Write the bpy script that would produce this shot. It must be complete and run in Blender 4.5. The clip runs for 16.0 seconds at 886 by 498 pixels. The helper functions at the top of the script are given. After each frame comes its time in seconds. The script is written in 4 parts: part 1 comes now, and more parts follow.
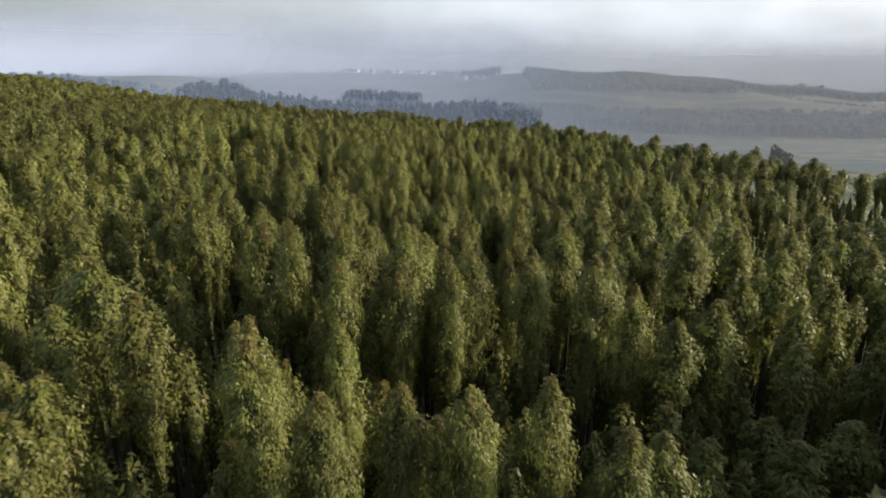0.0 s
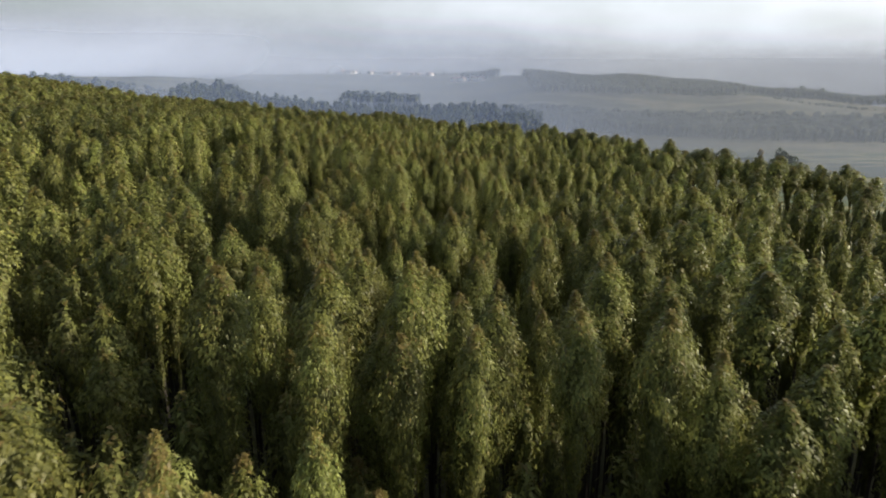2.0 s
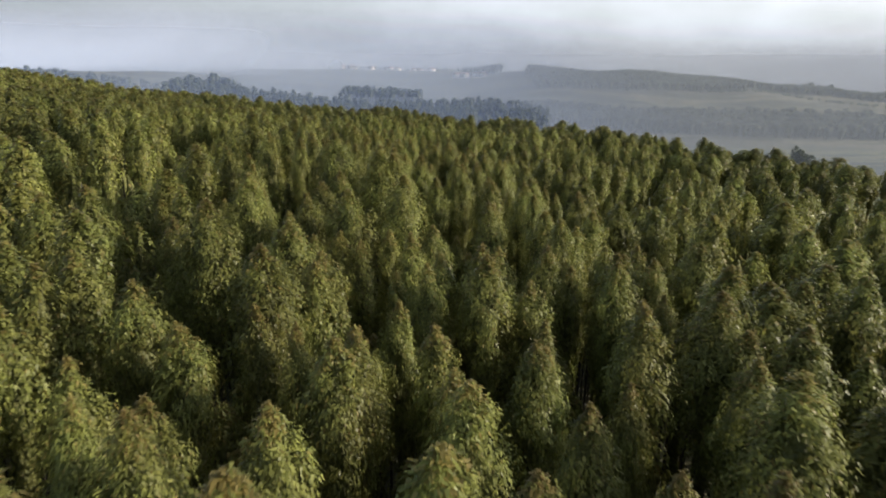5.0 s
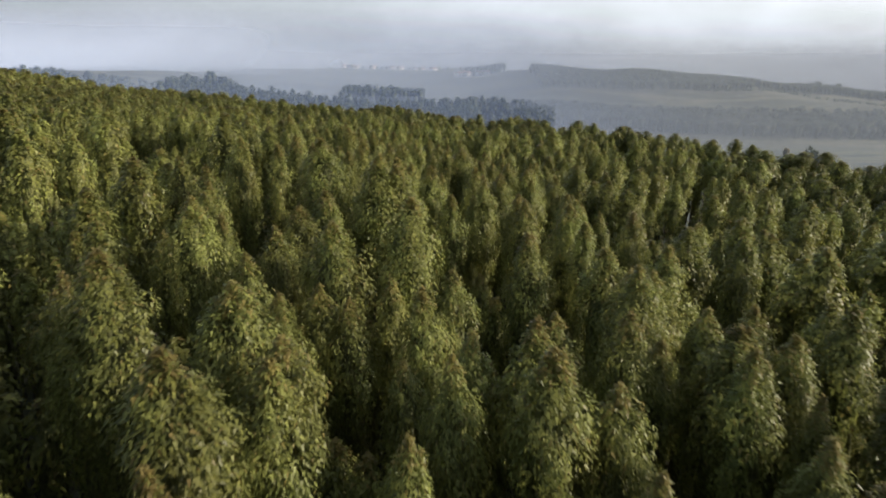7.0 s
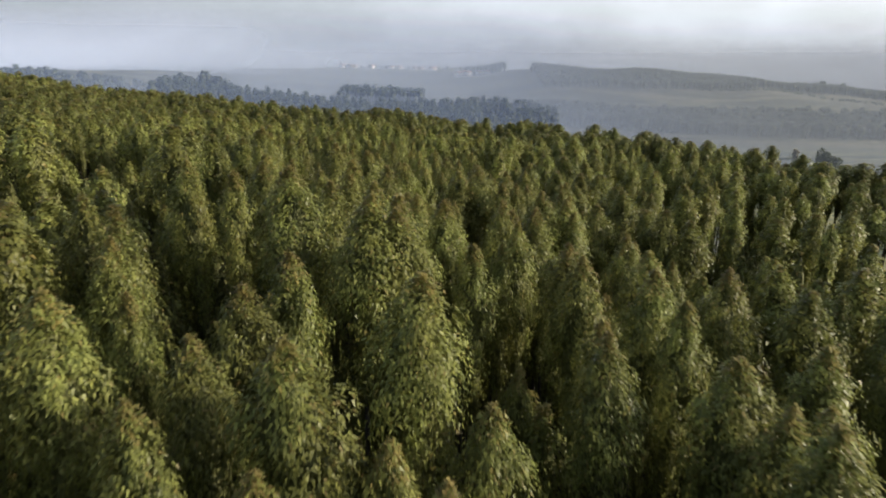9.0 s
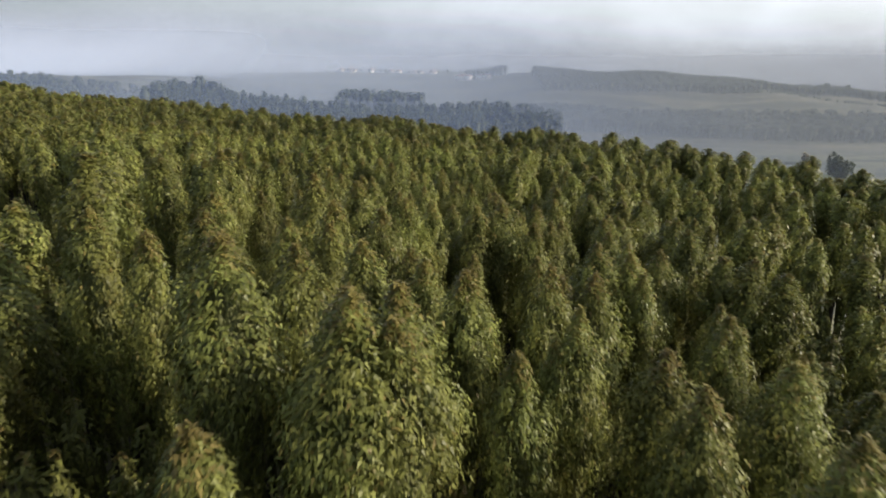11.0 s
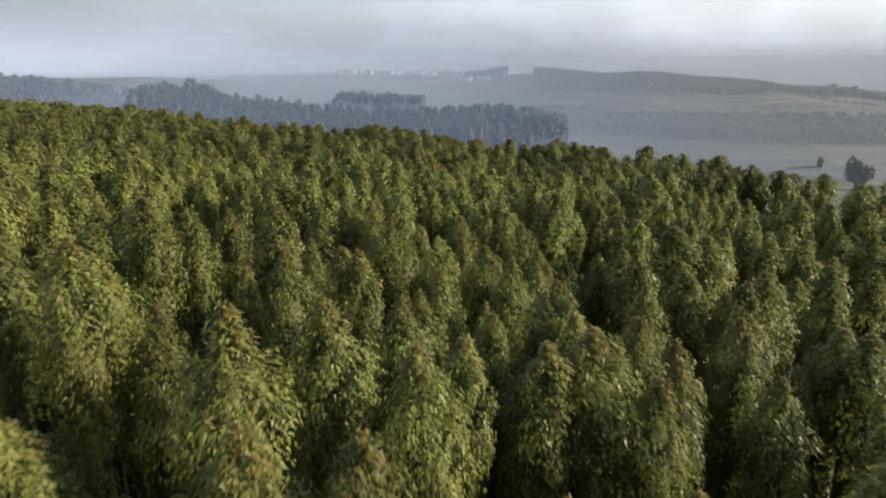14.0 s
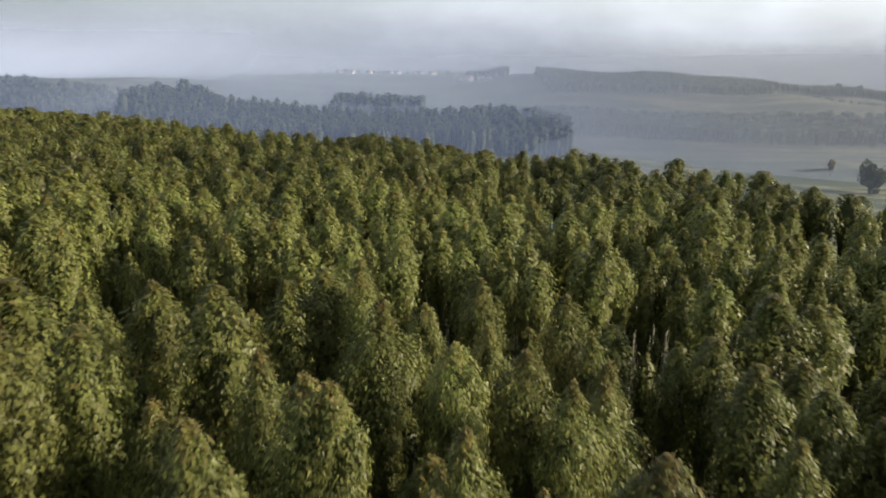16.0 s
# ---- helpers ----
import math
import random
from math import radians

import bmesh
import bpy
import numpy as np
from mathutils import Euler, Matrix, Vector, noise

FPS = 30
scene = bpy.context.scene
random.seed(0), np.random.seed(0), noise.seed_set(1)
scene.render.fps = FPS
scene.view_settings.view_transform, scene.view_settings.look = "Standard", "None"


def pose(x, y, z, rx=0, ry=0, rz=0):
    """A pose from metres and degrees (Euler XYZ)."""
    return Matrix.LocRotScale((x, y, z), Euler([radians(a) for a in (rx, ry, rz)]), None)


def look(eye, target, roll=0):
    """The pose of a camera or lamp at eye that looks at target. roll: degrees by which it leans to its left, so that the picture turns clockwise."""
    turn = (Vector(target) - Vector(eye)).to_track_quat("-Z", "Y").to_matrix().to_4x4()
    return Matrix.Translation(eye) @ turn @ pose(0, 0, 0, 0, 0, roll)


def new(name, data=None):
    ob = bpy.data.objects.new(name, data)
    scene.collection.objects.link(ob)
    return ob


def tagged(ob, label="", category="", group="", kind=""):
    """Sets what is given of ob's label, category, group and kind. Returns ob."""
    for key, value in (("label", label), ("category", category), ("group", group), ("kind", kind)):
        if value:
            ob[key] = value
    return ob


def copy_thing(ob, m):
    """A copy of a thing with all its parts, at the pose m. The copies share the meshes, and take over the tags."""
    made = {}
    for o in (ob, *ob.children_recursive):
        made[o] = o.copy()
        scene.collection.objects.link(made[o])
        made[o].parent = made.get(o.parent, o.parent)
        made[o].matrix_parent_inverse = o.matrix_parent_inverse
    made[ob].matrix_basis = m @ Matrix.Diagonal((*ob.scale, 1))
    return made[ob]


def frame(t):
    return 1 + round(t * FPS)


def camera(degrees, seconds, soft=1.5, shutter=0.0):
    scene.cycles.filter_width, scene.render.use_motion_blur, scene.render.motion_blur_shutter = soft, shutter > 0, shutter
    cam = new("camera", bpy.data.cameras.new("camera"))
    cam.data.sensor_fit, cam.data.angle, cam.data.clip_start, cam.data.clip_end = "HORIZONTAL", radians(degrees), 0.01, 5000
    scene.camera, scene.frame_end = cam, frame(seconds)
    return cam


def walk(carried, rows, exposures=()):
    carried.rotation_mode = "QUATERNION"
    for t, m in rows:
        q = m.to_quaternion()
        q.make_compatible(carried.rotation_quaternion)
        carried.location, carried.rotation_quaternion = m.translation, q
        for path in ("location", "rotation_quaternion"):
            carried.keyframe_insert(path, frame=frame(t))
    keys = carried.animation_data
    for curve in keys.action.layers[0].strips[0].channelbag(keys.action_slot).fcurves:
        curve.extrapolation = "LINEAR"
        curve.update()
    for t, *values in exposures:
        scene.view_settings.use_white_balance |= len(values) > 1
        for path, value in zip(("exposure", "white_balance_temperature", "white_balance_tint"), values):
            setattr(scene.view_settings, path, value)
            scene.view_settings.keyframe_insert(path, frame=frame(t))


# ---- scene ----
cam = camera(70.0, 16.0, soft=1.8, shutter=0.5)
EYE, TILT = 31.1, -16.0
# seconds, metres right, ahead and up along the first view, degrees of yaw, pitch and roll
ROWS = [
    (0, 0.078, 0.005, 0.077, -0.045, 0.052, 0.011),
    (0.5, -0.043, 1.754, 0.419, -0.073, 0.184, 0.013),
    (1, -0.208, 3.578, 0.821, -0.146, 0.237, -0.011),
    (1.5, -0.391, 5.444, 1.249, -0.226, 0.230, -0.051),
    (2, -0.574, 7.365, 1.665, -0.286, 0.222, -0.096),
    (2.5, -0.752, 9.331, 2.078, -0.317, 0.203, -0.154),
    (3, -0.924, 11.336, 2.486, -0.318, 0.160, -0.201),
    (3.5, -1.097, 13.390, 2.897, -0.306, 0.098, -0.224),
    (4, -1.271, 15.536, 3.334, -0.290, 0.015, -0.244),
    (6.5, -2.199, 26.719, 5.525, -0.098, -0.138, -0.258),
    (7, -2.406, 29.210, 6.115, -0.079, -0.127, -0.250),
    (7.5, -2.603, 31.598, 6.715, -0.078, -0.136, -0.212),
    (8, -2.798, 33.957, 7.347, -0.101, -0.155, -0.199),
    (8.5, -2.987, 36.318, 8.025, -0.136, -0.176, -0.239),
    (9, -3.154, 38.730, 8.755, -0.141, -0.175, -0.220),
    (11.5, -3.869, 49.639, 11.870, -0.098, 0.201, 0.094),
    (12, -4.042, 51.949, 12.590, -0.116, 0.227, 0.105),
    (12.5, -4.215, 54.166, 13.273, -0.137, 0.252, 0.131),
    (13, -4.379, 56.356, 13.957, -0.148, 0.264, 0.162),
    (13.5, -4.528, 58.547, 14.665, -0.143, 0.252, 0.180),
    (14, -4.672, 60.736, 15.389, -0.127, 0.218, 0.186),
    (14.5, -4.819, 62.921, 16.118, -0.114, 0.178, 0.183),
    (15, -4.962, 65.124, 16.856, -0.120, 0.160, 0.191),
    (15.5, -5.084, 67.369, 17.611, -0.132, 0.160, 0.208),
    (16, -5.192, 69.702, 18.398, -0.142, 0.174, 0.224),
]
walk(cam, [(t, pose(0, 0, EYE, TILT, 0, 0) @ pose(x, y, z, 90 + pitch, roll, yaw)) for t, x, y, z, yaw, pitch, roll in ROWS], [(0, 0.56), (16, 0.56)])

# ---- light ----
SUN_AZIMUTH, SUN_HEIGHT = 95.0, 20.5     # degrees clockwise from straight ahead (+y), and above the horizon
world = bpy.data.worlds.new("sky")
scene.world = world
world.use_nodes = True
wn, wl = world.node_tree.nodes, world.node_tree.links
wn.clear()
sky = wn.new("ShaderNodeTexSky")
sky.sky_type, sky.sun_disc = "NISHITA", False
sky.sun_elevation, sky.sun_rotation = radians(SUN_HEIGHT), radians(SUN_AZIMUTH)
sky.air_density, sky.dust_density = 1.0, 2.5
clear = wn.new("ShaderNodeBackground")
clear.inputs["Strength"].default_value = 0.115
wl.new(sky.outputs[0], clear.inputs["Color"])
# thin morning cloud, thickest towards the horizon
coord = wn.new("ShaderNodeTexCoord")
stretch = wn.new("ShaderNodeMapping")
stretch.inputs["Scale"].default_value = (3.0, 3.0, 6.0)
cloud_noise = wn.new("ShaderNodeTexNoise")
cloud_noise.inputs["Scale"].default_value, cloud_noise.inputs["Detail"].default_value = 1.6, 5.0
split = wn.new("ShaderNodeSeparateXYZ")
height_ramp = wn.new("ShaderNodeMapRange")
height_ramp.inputs["From Min"].default_value, height_ramp.inputs["From Max"].default_value = 0.055, 0.135
height_ramp.inputs["To Min"].default_value, height_ramp.inputs["To Max"].default_value = 1.0, 0.3
noise_ramp = wn.new("ShaderNodeMapRange")
noise_ramp.inputs["From Min"].default_value, noise_ramp.inputs["From Max"].default_value = 0.3, 0.7
noise_ramp.inputs["To Min"].default_value, noise_ramp.inputs["To Max"].default_value = 0.74, 1.2
cover = wn.new("ShaderNodeMath")
cover.operation, cover.use_clamp = "MULTIPLY", True
cloud = wn.new("ShaderNodeBackground")
cloud.inputs["Color"].default_value = (0.785, 0.83, 0.905, 1)
patch = wn.new("ShaderNodeMapRange")
patch.inputs["From Min"].default_value, patch.inputs["From Max"].default_value = 0.35, 0.65
patch.inputs["To Min"].default_value, patch.inputs["To Max"].default_value = 0.69, 0.82
wl.new(cloud_noise.outputs[0], patch.inputs["Value"])
# haze glows towards the sun
toward, glow, lit = wn.new("ShaderNodeVectorMath"), wn.new("ShaderNodeMapRange"), wn.new("ShaderNodeMath")
toward.operation, lit.operation = "DOT_PRODUCT", "MULTIPLY"
toward.inputs[1].default_value = (math.sin(radians(SUN_AZIMUTH)), math.cos(radians(SUN_AZIMUTH)), 0.0)
glow.inputs["From Min"].default_value, glow.inputs["From Max"].default_value = -0.7, 0.7
glow.inputs["To Min"].default_value, glow.inputs["To Max"].default_value = 0.45, 1.76
wl.new(coord.outputs["Generated"], toward.inputs[0])
wl.new(toward.outputs["Value"], glow.inputs["Value"])
wl.new(patch.outputs[0], lit.inputs[0])
wl.new(glow.outputs[0], lit.inputs[1])
rise, graded = wn.new("ShaderNodeMapRange"), wn.new("ShaderNodeMath")
rise.inputs["From Min"].default_value, rise.inputs["From Max"].default_value = 0.0, 0.10
rise.inputs["To Min"].default_value, rise.inputs["To Max"].default_value = 0.68, 1.0
graded.operation = "MULTIPLY"
wl.new(split.outputs["Z"], rise.inputs["Value"])
wl.new(lit.outputs[0], graded.inputs[0])
wl.new(rise.outputs[0], graded.inputs[1])
wl.new(graded.outputs[0], cloud.inputs["Strength"])
sky_mix, world_out = wn.new("ShaderNodeMixShader"), wn.new("ShaderNodeOutputWorld")
wl.new(coord.outputs["Generated"], stretch.inputs["Vector"])
wl.new(stretch.outputs[0], cloud_noise.inputs["Vector"])
wl.new(coord.outputs["Generated"], split.inputs[0])
wl.new(split.outputs["Z"], height_ramp.inputs["Value"])
wl.new(cloud_noise.outputs[0], noise_ramp.inputs["Value"])
wl.new(height_ramp.outputs[0], cover.inputs[0])
wl.new(noise_ramp.outputs[0], cover.inputs[1])
wl.new(cover.outputs[0], sky_mix.inputs[0])
wl.new(clear.outputs[0], sky_mix.inputs[1])
wl.new(cloud.outputs[0], sky_mix.inputs[2])
wl.new(sky_mix.outputs[0], world_out.inputs["Surface"])

sun = new("sun", bpy.data.lights.new("sun", "SUN"))
sun.data.energy, sun.data.angle, sun.data.color = 4.95, radians(1.2), (1.0, 0.89, 0.74)
az, el = radians(SUN_AZIMUTH), radians(SUN_HEIGHT)
sun.matrix_world = look((math.sin(az) * math.cos(el) * 500, math.cos(az) * math.cos(el) * 500, math.sin(el) * 500), (0, 0, 0))

# ---- materials ----


def node_material(name):
    m = bpy.data.materials.new(name)
    m.use_nodes = True
    m.node_tree.nodes.clear()
    return m, m.node_tree.nodes, m.node_tree.links


def ramp(nodes, stops):
    r = nodes.new("ShaderNodeValToRGB")
    e = r.color_ramp.elements
    while len(e) < len(stops):
        e.new(0.5)
    for el_, (p, c) in zip(e, stops):
        el_.position, el_.color = p, (*c, 1)
    return r


def leaf_material(name, dark, mid, light, through_share=0.40, rough=0.42):
    """Leaves: each one takes its own shade, each tree leans to its own green; thin enough to let some light through."""
    m, n, l = node_material(name)
    geo, info = n.new("ShaderNodeNewGeometry"), n.new("ShaderNodeObjectInfo")
    shade = ramp(n, [(0.0, dark), (0.55, mid), (1.0, light)])
    l.new(geo.outputs["Random Per Island"], shade.inputs[0])
    spots = n.new("ShaderNodeTexNoise")
    spots.inputs["Scale"].default_value = 0.35
    l.new(geo.outputs["Position"], spots.inputs["Vector"])
    tone = n.new("ShaderNodeHueSaturation")
    vary = n.new("ShaderNodeMapRange")
    vary.inputs["To Min"].default_value, vary.inputs["To Max"].default_value = 0.8, 1.2
    l.new(info.outputs["Random"], vary.inputs["Value"])
    hue = n.new("ShaderNodeMapRange")
    hue.inputs["From Min"].default_value, hue.inputs["From Max"].default_value = 0.3, 0.7
    hue.inputs["To Min"].default_value, hue.inputs["To Max"].default_value = 0.485, 0.512
    l.new(spots.outputs[0], hue.inputs["Value"])
    l.new(hue.outputs[0], tone.inputs["Hue"])
    patchy, both = n.new("ShaderNodeMapRange"), n.new("ShaderNodeMath")
    patchy.inputs["From Min"].default_value, patchy.inputs["From Max"].default_value = 0.3, 0.7
    patchy.inputs["To Min"].default_value, patchy.inputs["To Max"].default_value = 0.78, 1.24
    both.operation = "MULTIPLY"
    l.new(spots.outputs[0], patchy.inputs["Value"])
    l.new(patchy.outputs[0], both.inputs[0])
    l.new(vary.outputs[0], both.inputs[1])
    l.new(both.outputs[0], tone.inputs["Value"])
    l.new(shade.outputs[0], tone.inputs["Color"])
    p, tr, mix, out = n.new("ShaderNodeBsdfPrincipled"), n.new("ShaderNodeBsdfTranslucent"), n.new("ShaderNodeMixShader"), n.new("ShaderNodeOutputMaterial")
    p.inputs["Roughness"].default_value = rough
    p.inputs["Specular IOR Level"].default_value = 0.2
    mix.inputs[0].default_value = through_share
    l.new(tone.outputs[0], p.inputs["Base Color"])
    l.new(tone.outputs[0], tr.inputs["Color"])
    l.new(p.outputs[0], mix.inputs[1])
    l.new(tr.outputs[0], mix.inputs[2])
    l.new(mix.outputs[0], out.inputs["Surface"])
    return m


def rough_material(name, stops, scale, detail=6.0, bump=0.3, rough=0.9, fine=0.0):
    m, n, l = node_material(name)
    geo = n.new("ShaderNodeNewGeometry")
    big, small = n.new("ShaderNodeTexNoise"), n.new("ShaderNodeTexNoise")
    big.inputs["Scale"].default_value, big.inputs["Detail"].default_value = scale, detail
    small.inputs["Scale"].default_value, small.inputs["Detail"].default_value = fine or scale * 9, 4.0
    l.new(geo.outputs["Position"], big.inputs["Vector"])
    l.new(geo.outputs["Position"], small.inputs["Vector"])
    blend = n.new("ShaderNodeMix")
    blend.inputs[0].default_value = 0.35
    l.new(big.outputs[0], blend.inputs[2])
    l.new(small.outputs[0], blend.inputs[3])
    r = ramp(n, stops)
    l.new(blend.outputs[0], r.inputs[0])
    p, b, out = n.new("ShaderNodeBsdfPrincipled"), n.new("ShaderNodeBump"), n.new("ShaderNodeOutputMaterial")
    b.inputs["Strength"].default_value = bump
    l.new(small.outputs[0], b.inputs["Height"])
    l.new(b.outputs[0], p.inputs["Normal"])
    l.new(r.outputs[0], p.inputs["Base Color"])
    p.inputs["Roughness"].default_value = rough
    l.new(p.outputs[0], out.inputs["Surface"])
    return m


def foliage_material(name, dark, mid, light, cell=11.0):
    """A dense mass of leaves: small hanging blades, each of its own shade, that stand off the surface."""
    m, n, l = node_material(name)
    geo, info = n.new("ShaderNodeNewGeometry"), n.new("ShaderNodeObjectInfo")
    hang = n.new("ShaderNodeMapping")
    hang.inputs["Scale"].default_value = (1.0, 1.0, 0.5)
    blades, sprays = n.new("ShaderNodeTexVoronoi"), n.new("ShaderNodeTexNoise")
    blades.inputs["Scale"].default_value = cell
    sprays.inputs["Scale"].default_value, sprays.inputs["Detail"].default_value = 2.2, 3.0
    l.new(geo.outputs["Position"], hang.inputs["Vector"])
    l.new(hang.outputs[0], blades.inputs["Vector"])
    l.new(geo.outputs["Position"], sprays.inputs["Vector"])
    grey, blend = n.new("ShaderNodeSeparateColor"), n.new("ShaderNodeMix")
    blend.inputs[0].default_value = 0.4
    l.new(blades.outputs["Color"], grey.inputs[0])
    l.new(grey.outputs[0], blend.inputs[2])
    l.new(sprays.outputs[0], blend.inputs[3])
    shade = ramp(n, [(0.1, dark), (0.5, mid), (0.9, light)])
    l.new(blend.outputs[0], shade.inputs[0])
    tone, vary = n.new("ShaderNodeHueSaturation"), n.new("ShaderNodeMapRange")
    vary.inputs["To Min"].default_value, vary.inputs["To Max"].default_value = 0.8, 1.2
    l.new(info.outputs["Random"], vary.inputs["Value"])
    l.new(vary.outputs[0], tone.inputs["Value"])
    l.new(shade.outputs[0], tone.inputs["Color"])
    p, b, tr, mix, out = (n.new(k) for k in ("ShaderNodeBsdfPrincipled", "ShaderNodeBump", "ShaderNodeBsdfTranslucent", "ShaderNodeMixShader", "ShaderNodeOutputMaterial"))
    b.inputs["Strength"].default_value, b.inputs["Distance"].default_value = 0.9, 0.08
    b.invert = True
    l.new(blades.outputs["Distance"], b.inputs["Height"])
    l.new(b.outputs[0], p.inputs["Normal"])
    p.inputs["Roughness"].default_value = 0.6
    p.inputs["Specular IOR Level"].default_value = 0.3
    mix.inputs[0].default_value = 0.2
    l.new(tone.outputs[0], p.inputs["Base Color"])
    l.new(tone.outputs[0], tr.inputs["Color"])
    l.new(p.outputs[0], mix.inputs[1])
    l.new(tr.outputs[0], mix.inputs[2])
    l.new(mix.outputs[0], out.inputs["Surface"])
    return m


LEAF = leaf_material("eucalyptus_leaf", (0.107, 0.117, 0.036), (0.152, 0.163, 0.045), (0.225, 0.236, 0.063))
# darker than the leaves: the shade inside a crown is put into this colour
SHADED_MASS = foliage_material("shaded_inner_foliage", (0.06, 0.065, 0.022), (0.105, 0.11, 0.035), (0.16, 0.165, 0.052))
YOUNG = leaf_material("young_eucalyptus_leaf", (0.15, 0.122, 0.04), (0.19, 0.157, 0.05), (0.24, 0.2, 0.064))
BARK = rough_material("eucalyptus_bark", [(0.3, (0.022, 0.018, 0.014)), (0.7, (0.055, 0.045, 0.036))], 1.5)
FAR_MASS = foliage_material("far_woodland_foliage", (0.03, 0.04, 0.014), (0.045, 0.058, 0.019), (0.065, 0.078, 0.026), 3.0)
FAR_LEAF = leaf_material("far_woodland_leaf", (0.05, 0.062, 0.021), (0.068, 0.085, 0.027), (0.095, 0.113, 0.038))
# paler leaf for the lone valley tree: sunlight on it is put into the colour
SUNLIT_LEAF = leaf_material("pale_sunlit_leaf", (0.22, 0.19, 0.11), (0.30, 0.26, 0.15), (0.38, 0.33, 0.2))

# ---- the lie of the land ----


def smooth(a, b, v):
    u = np.clip((v - a) / (b - a), 0, 1)
    return u * u * (3 - 2 * u)


def bump(x, y, cx, cy, rx, ry, h):
    return h * np.exp(-(((x - cx) / rx) ** 2 + ((y - cy) / ry) ** 2))


def canopy(x, y):
    """Height of the plantation's top: a hillside that falls to +x and rounds over ahead."""
    u = np.clip(np.asarray(x, float), -115, 75) / 50
    v = (np.clip(np.asarray(y, float), -20, 172) - 70) / 50
    return 22.168 - 4.925 * u - 0.983 * v + 0.465 * u * v - 0.505 * v ** 2 + 0.537 * u ** 2 + 0.036 * v ** 3 - 0.149 * u * v * v - 0.120 * u * u * v + 0.042 * u ** 3 + bump(x, y, 24, 132, 22, 28, 0.8) + bump(x, y, -102, 158, 30, 42, 1.5)


TREE = 22.0
EDGE = [(-150, 178), (-66, 172), (-21, 167), (6, 161), (18, 151), (30, 139), (34, 123), (42, 111), (58, 105), (68, 94), (76, 72), (92, 20), (120, -60), (150, -140)]    # the far border of the plantation


def inside(x, y):
    """Metres inside the plantation's far border (negative outside)."""
    x, y = np.asarray(x, float), np.asarray(y, float)
    best = np.full(np.broadcast(x, y).shape, 1e9)
    for (ax, ay), (bx, by) in zip(EDGE, EDGE[1:]):
        dx, dy = bx - ax, by - ay
        t = np.clip(((x - ax) * dx + (y - ay) * dy) / (dx * dx + dy * dy), 0, 1)
        px, py = ax + t * dx, ay + t * dy
        d = np.hypot(x - px, y - py)
        side = np.sign((x - ax) * dy - (y - ay) * dx)
        best = np.where(d < np.abs(best) - 1e-9, d * side, best)
    return best


def ground_height(x, y):
    x, y = np.asarray(x, float), np.asarray(y, float)
    near = canopy(x, y) - TREE
    valley = -18 - 7 * smooth(0, 260, x) + 1.2 * np.sin(x / 60 + y / 45)
    spur = bump(x, y, -190, 395, 95, 75, 25.5) + bump(x, y, -45, 450, 70, 50, 16) + bump(x, y, 40, 420, 50, 45, 12) + bump(x, y, -430, 640, 200, 160, 25)
    crest = 47 - 0.064 * np.clip(x - 107, -60, 1200) + 2.0 * np.sin(x / 45) + 1.2 * np.sin(x / 17) + 5.0 * np.exp(-(((x - 260) / 130) ** 2)) - 5.5 * np.exp(-(((x - 110) / 60) ** 2))
    ridge = crest * smooth(505, 860, y + 0.04 * x) - 14 * smooth(870, 1020, y)
    slope = 34 * smooth(540, 850, y) + 7 * smooth(850, 1060, y) + 9 * smooth(1060, 1500, y)
    w = smooth(40, 108, x)
    far = valley + spur + ridge * w + slope * (1 - w) + 1.5 * np.sin(x / 33) * np.sin(y / 41) * smooth(500, 650, y)
    w = 1 - smooth(-75, -8, inside(x, y))
    return near * (1 - w) + far * w


def mesh_object(name, verts, faces, materials, slots=None, parent=None, smooth_shade=False):
    me = bpy.data.meshes.new(name)
    verts = np.asarray(verts, np.float32)
    faces = np.asarray(faces, np.int32)
    k = faces.shape[1]
    me.vertices.add(len(verts))
    me.vertices.foreach_set("co", verts.ravel())
    me.loops.add(faces.size)
    me.loops.foreach_set("vertex_index", faces.ravel())
    me.polygons.add(len(faces))
    me.polygons.foreach_set("loop_start", np.arange(0, faces.size, k, dtype=np.int32))
    for m in materials:
        me.materials.append(m)
    if slots is not None:
        me.polygons.foreach_set("material_index", np.asarray(slots, np.int32))
    if smooth_shade:
        me.polygons.foreach_set("use_smooth", np.ones(len(faces), bool))
    elif slots is not None:
        me.polygons.foreach_set("use_smooth", np.asarray(slots) == 2)
    me.update(calc_edges=True)
    me.validate()
    ob = new(name, me)
    ob.parent = parent
    return ob


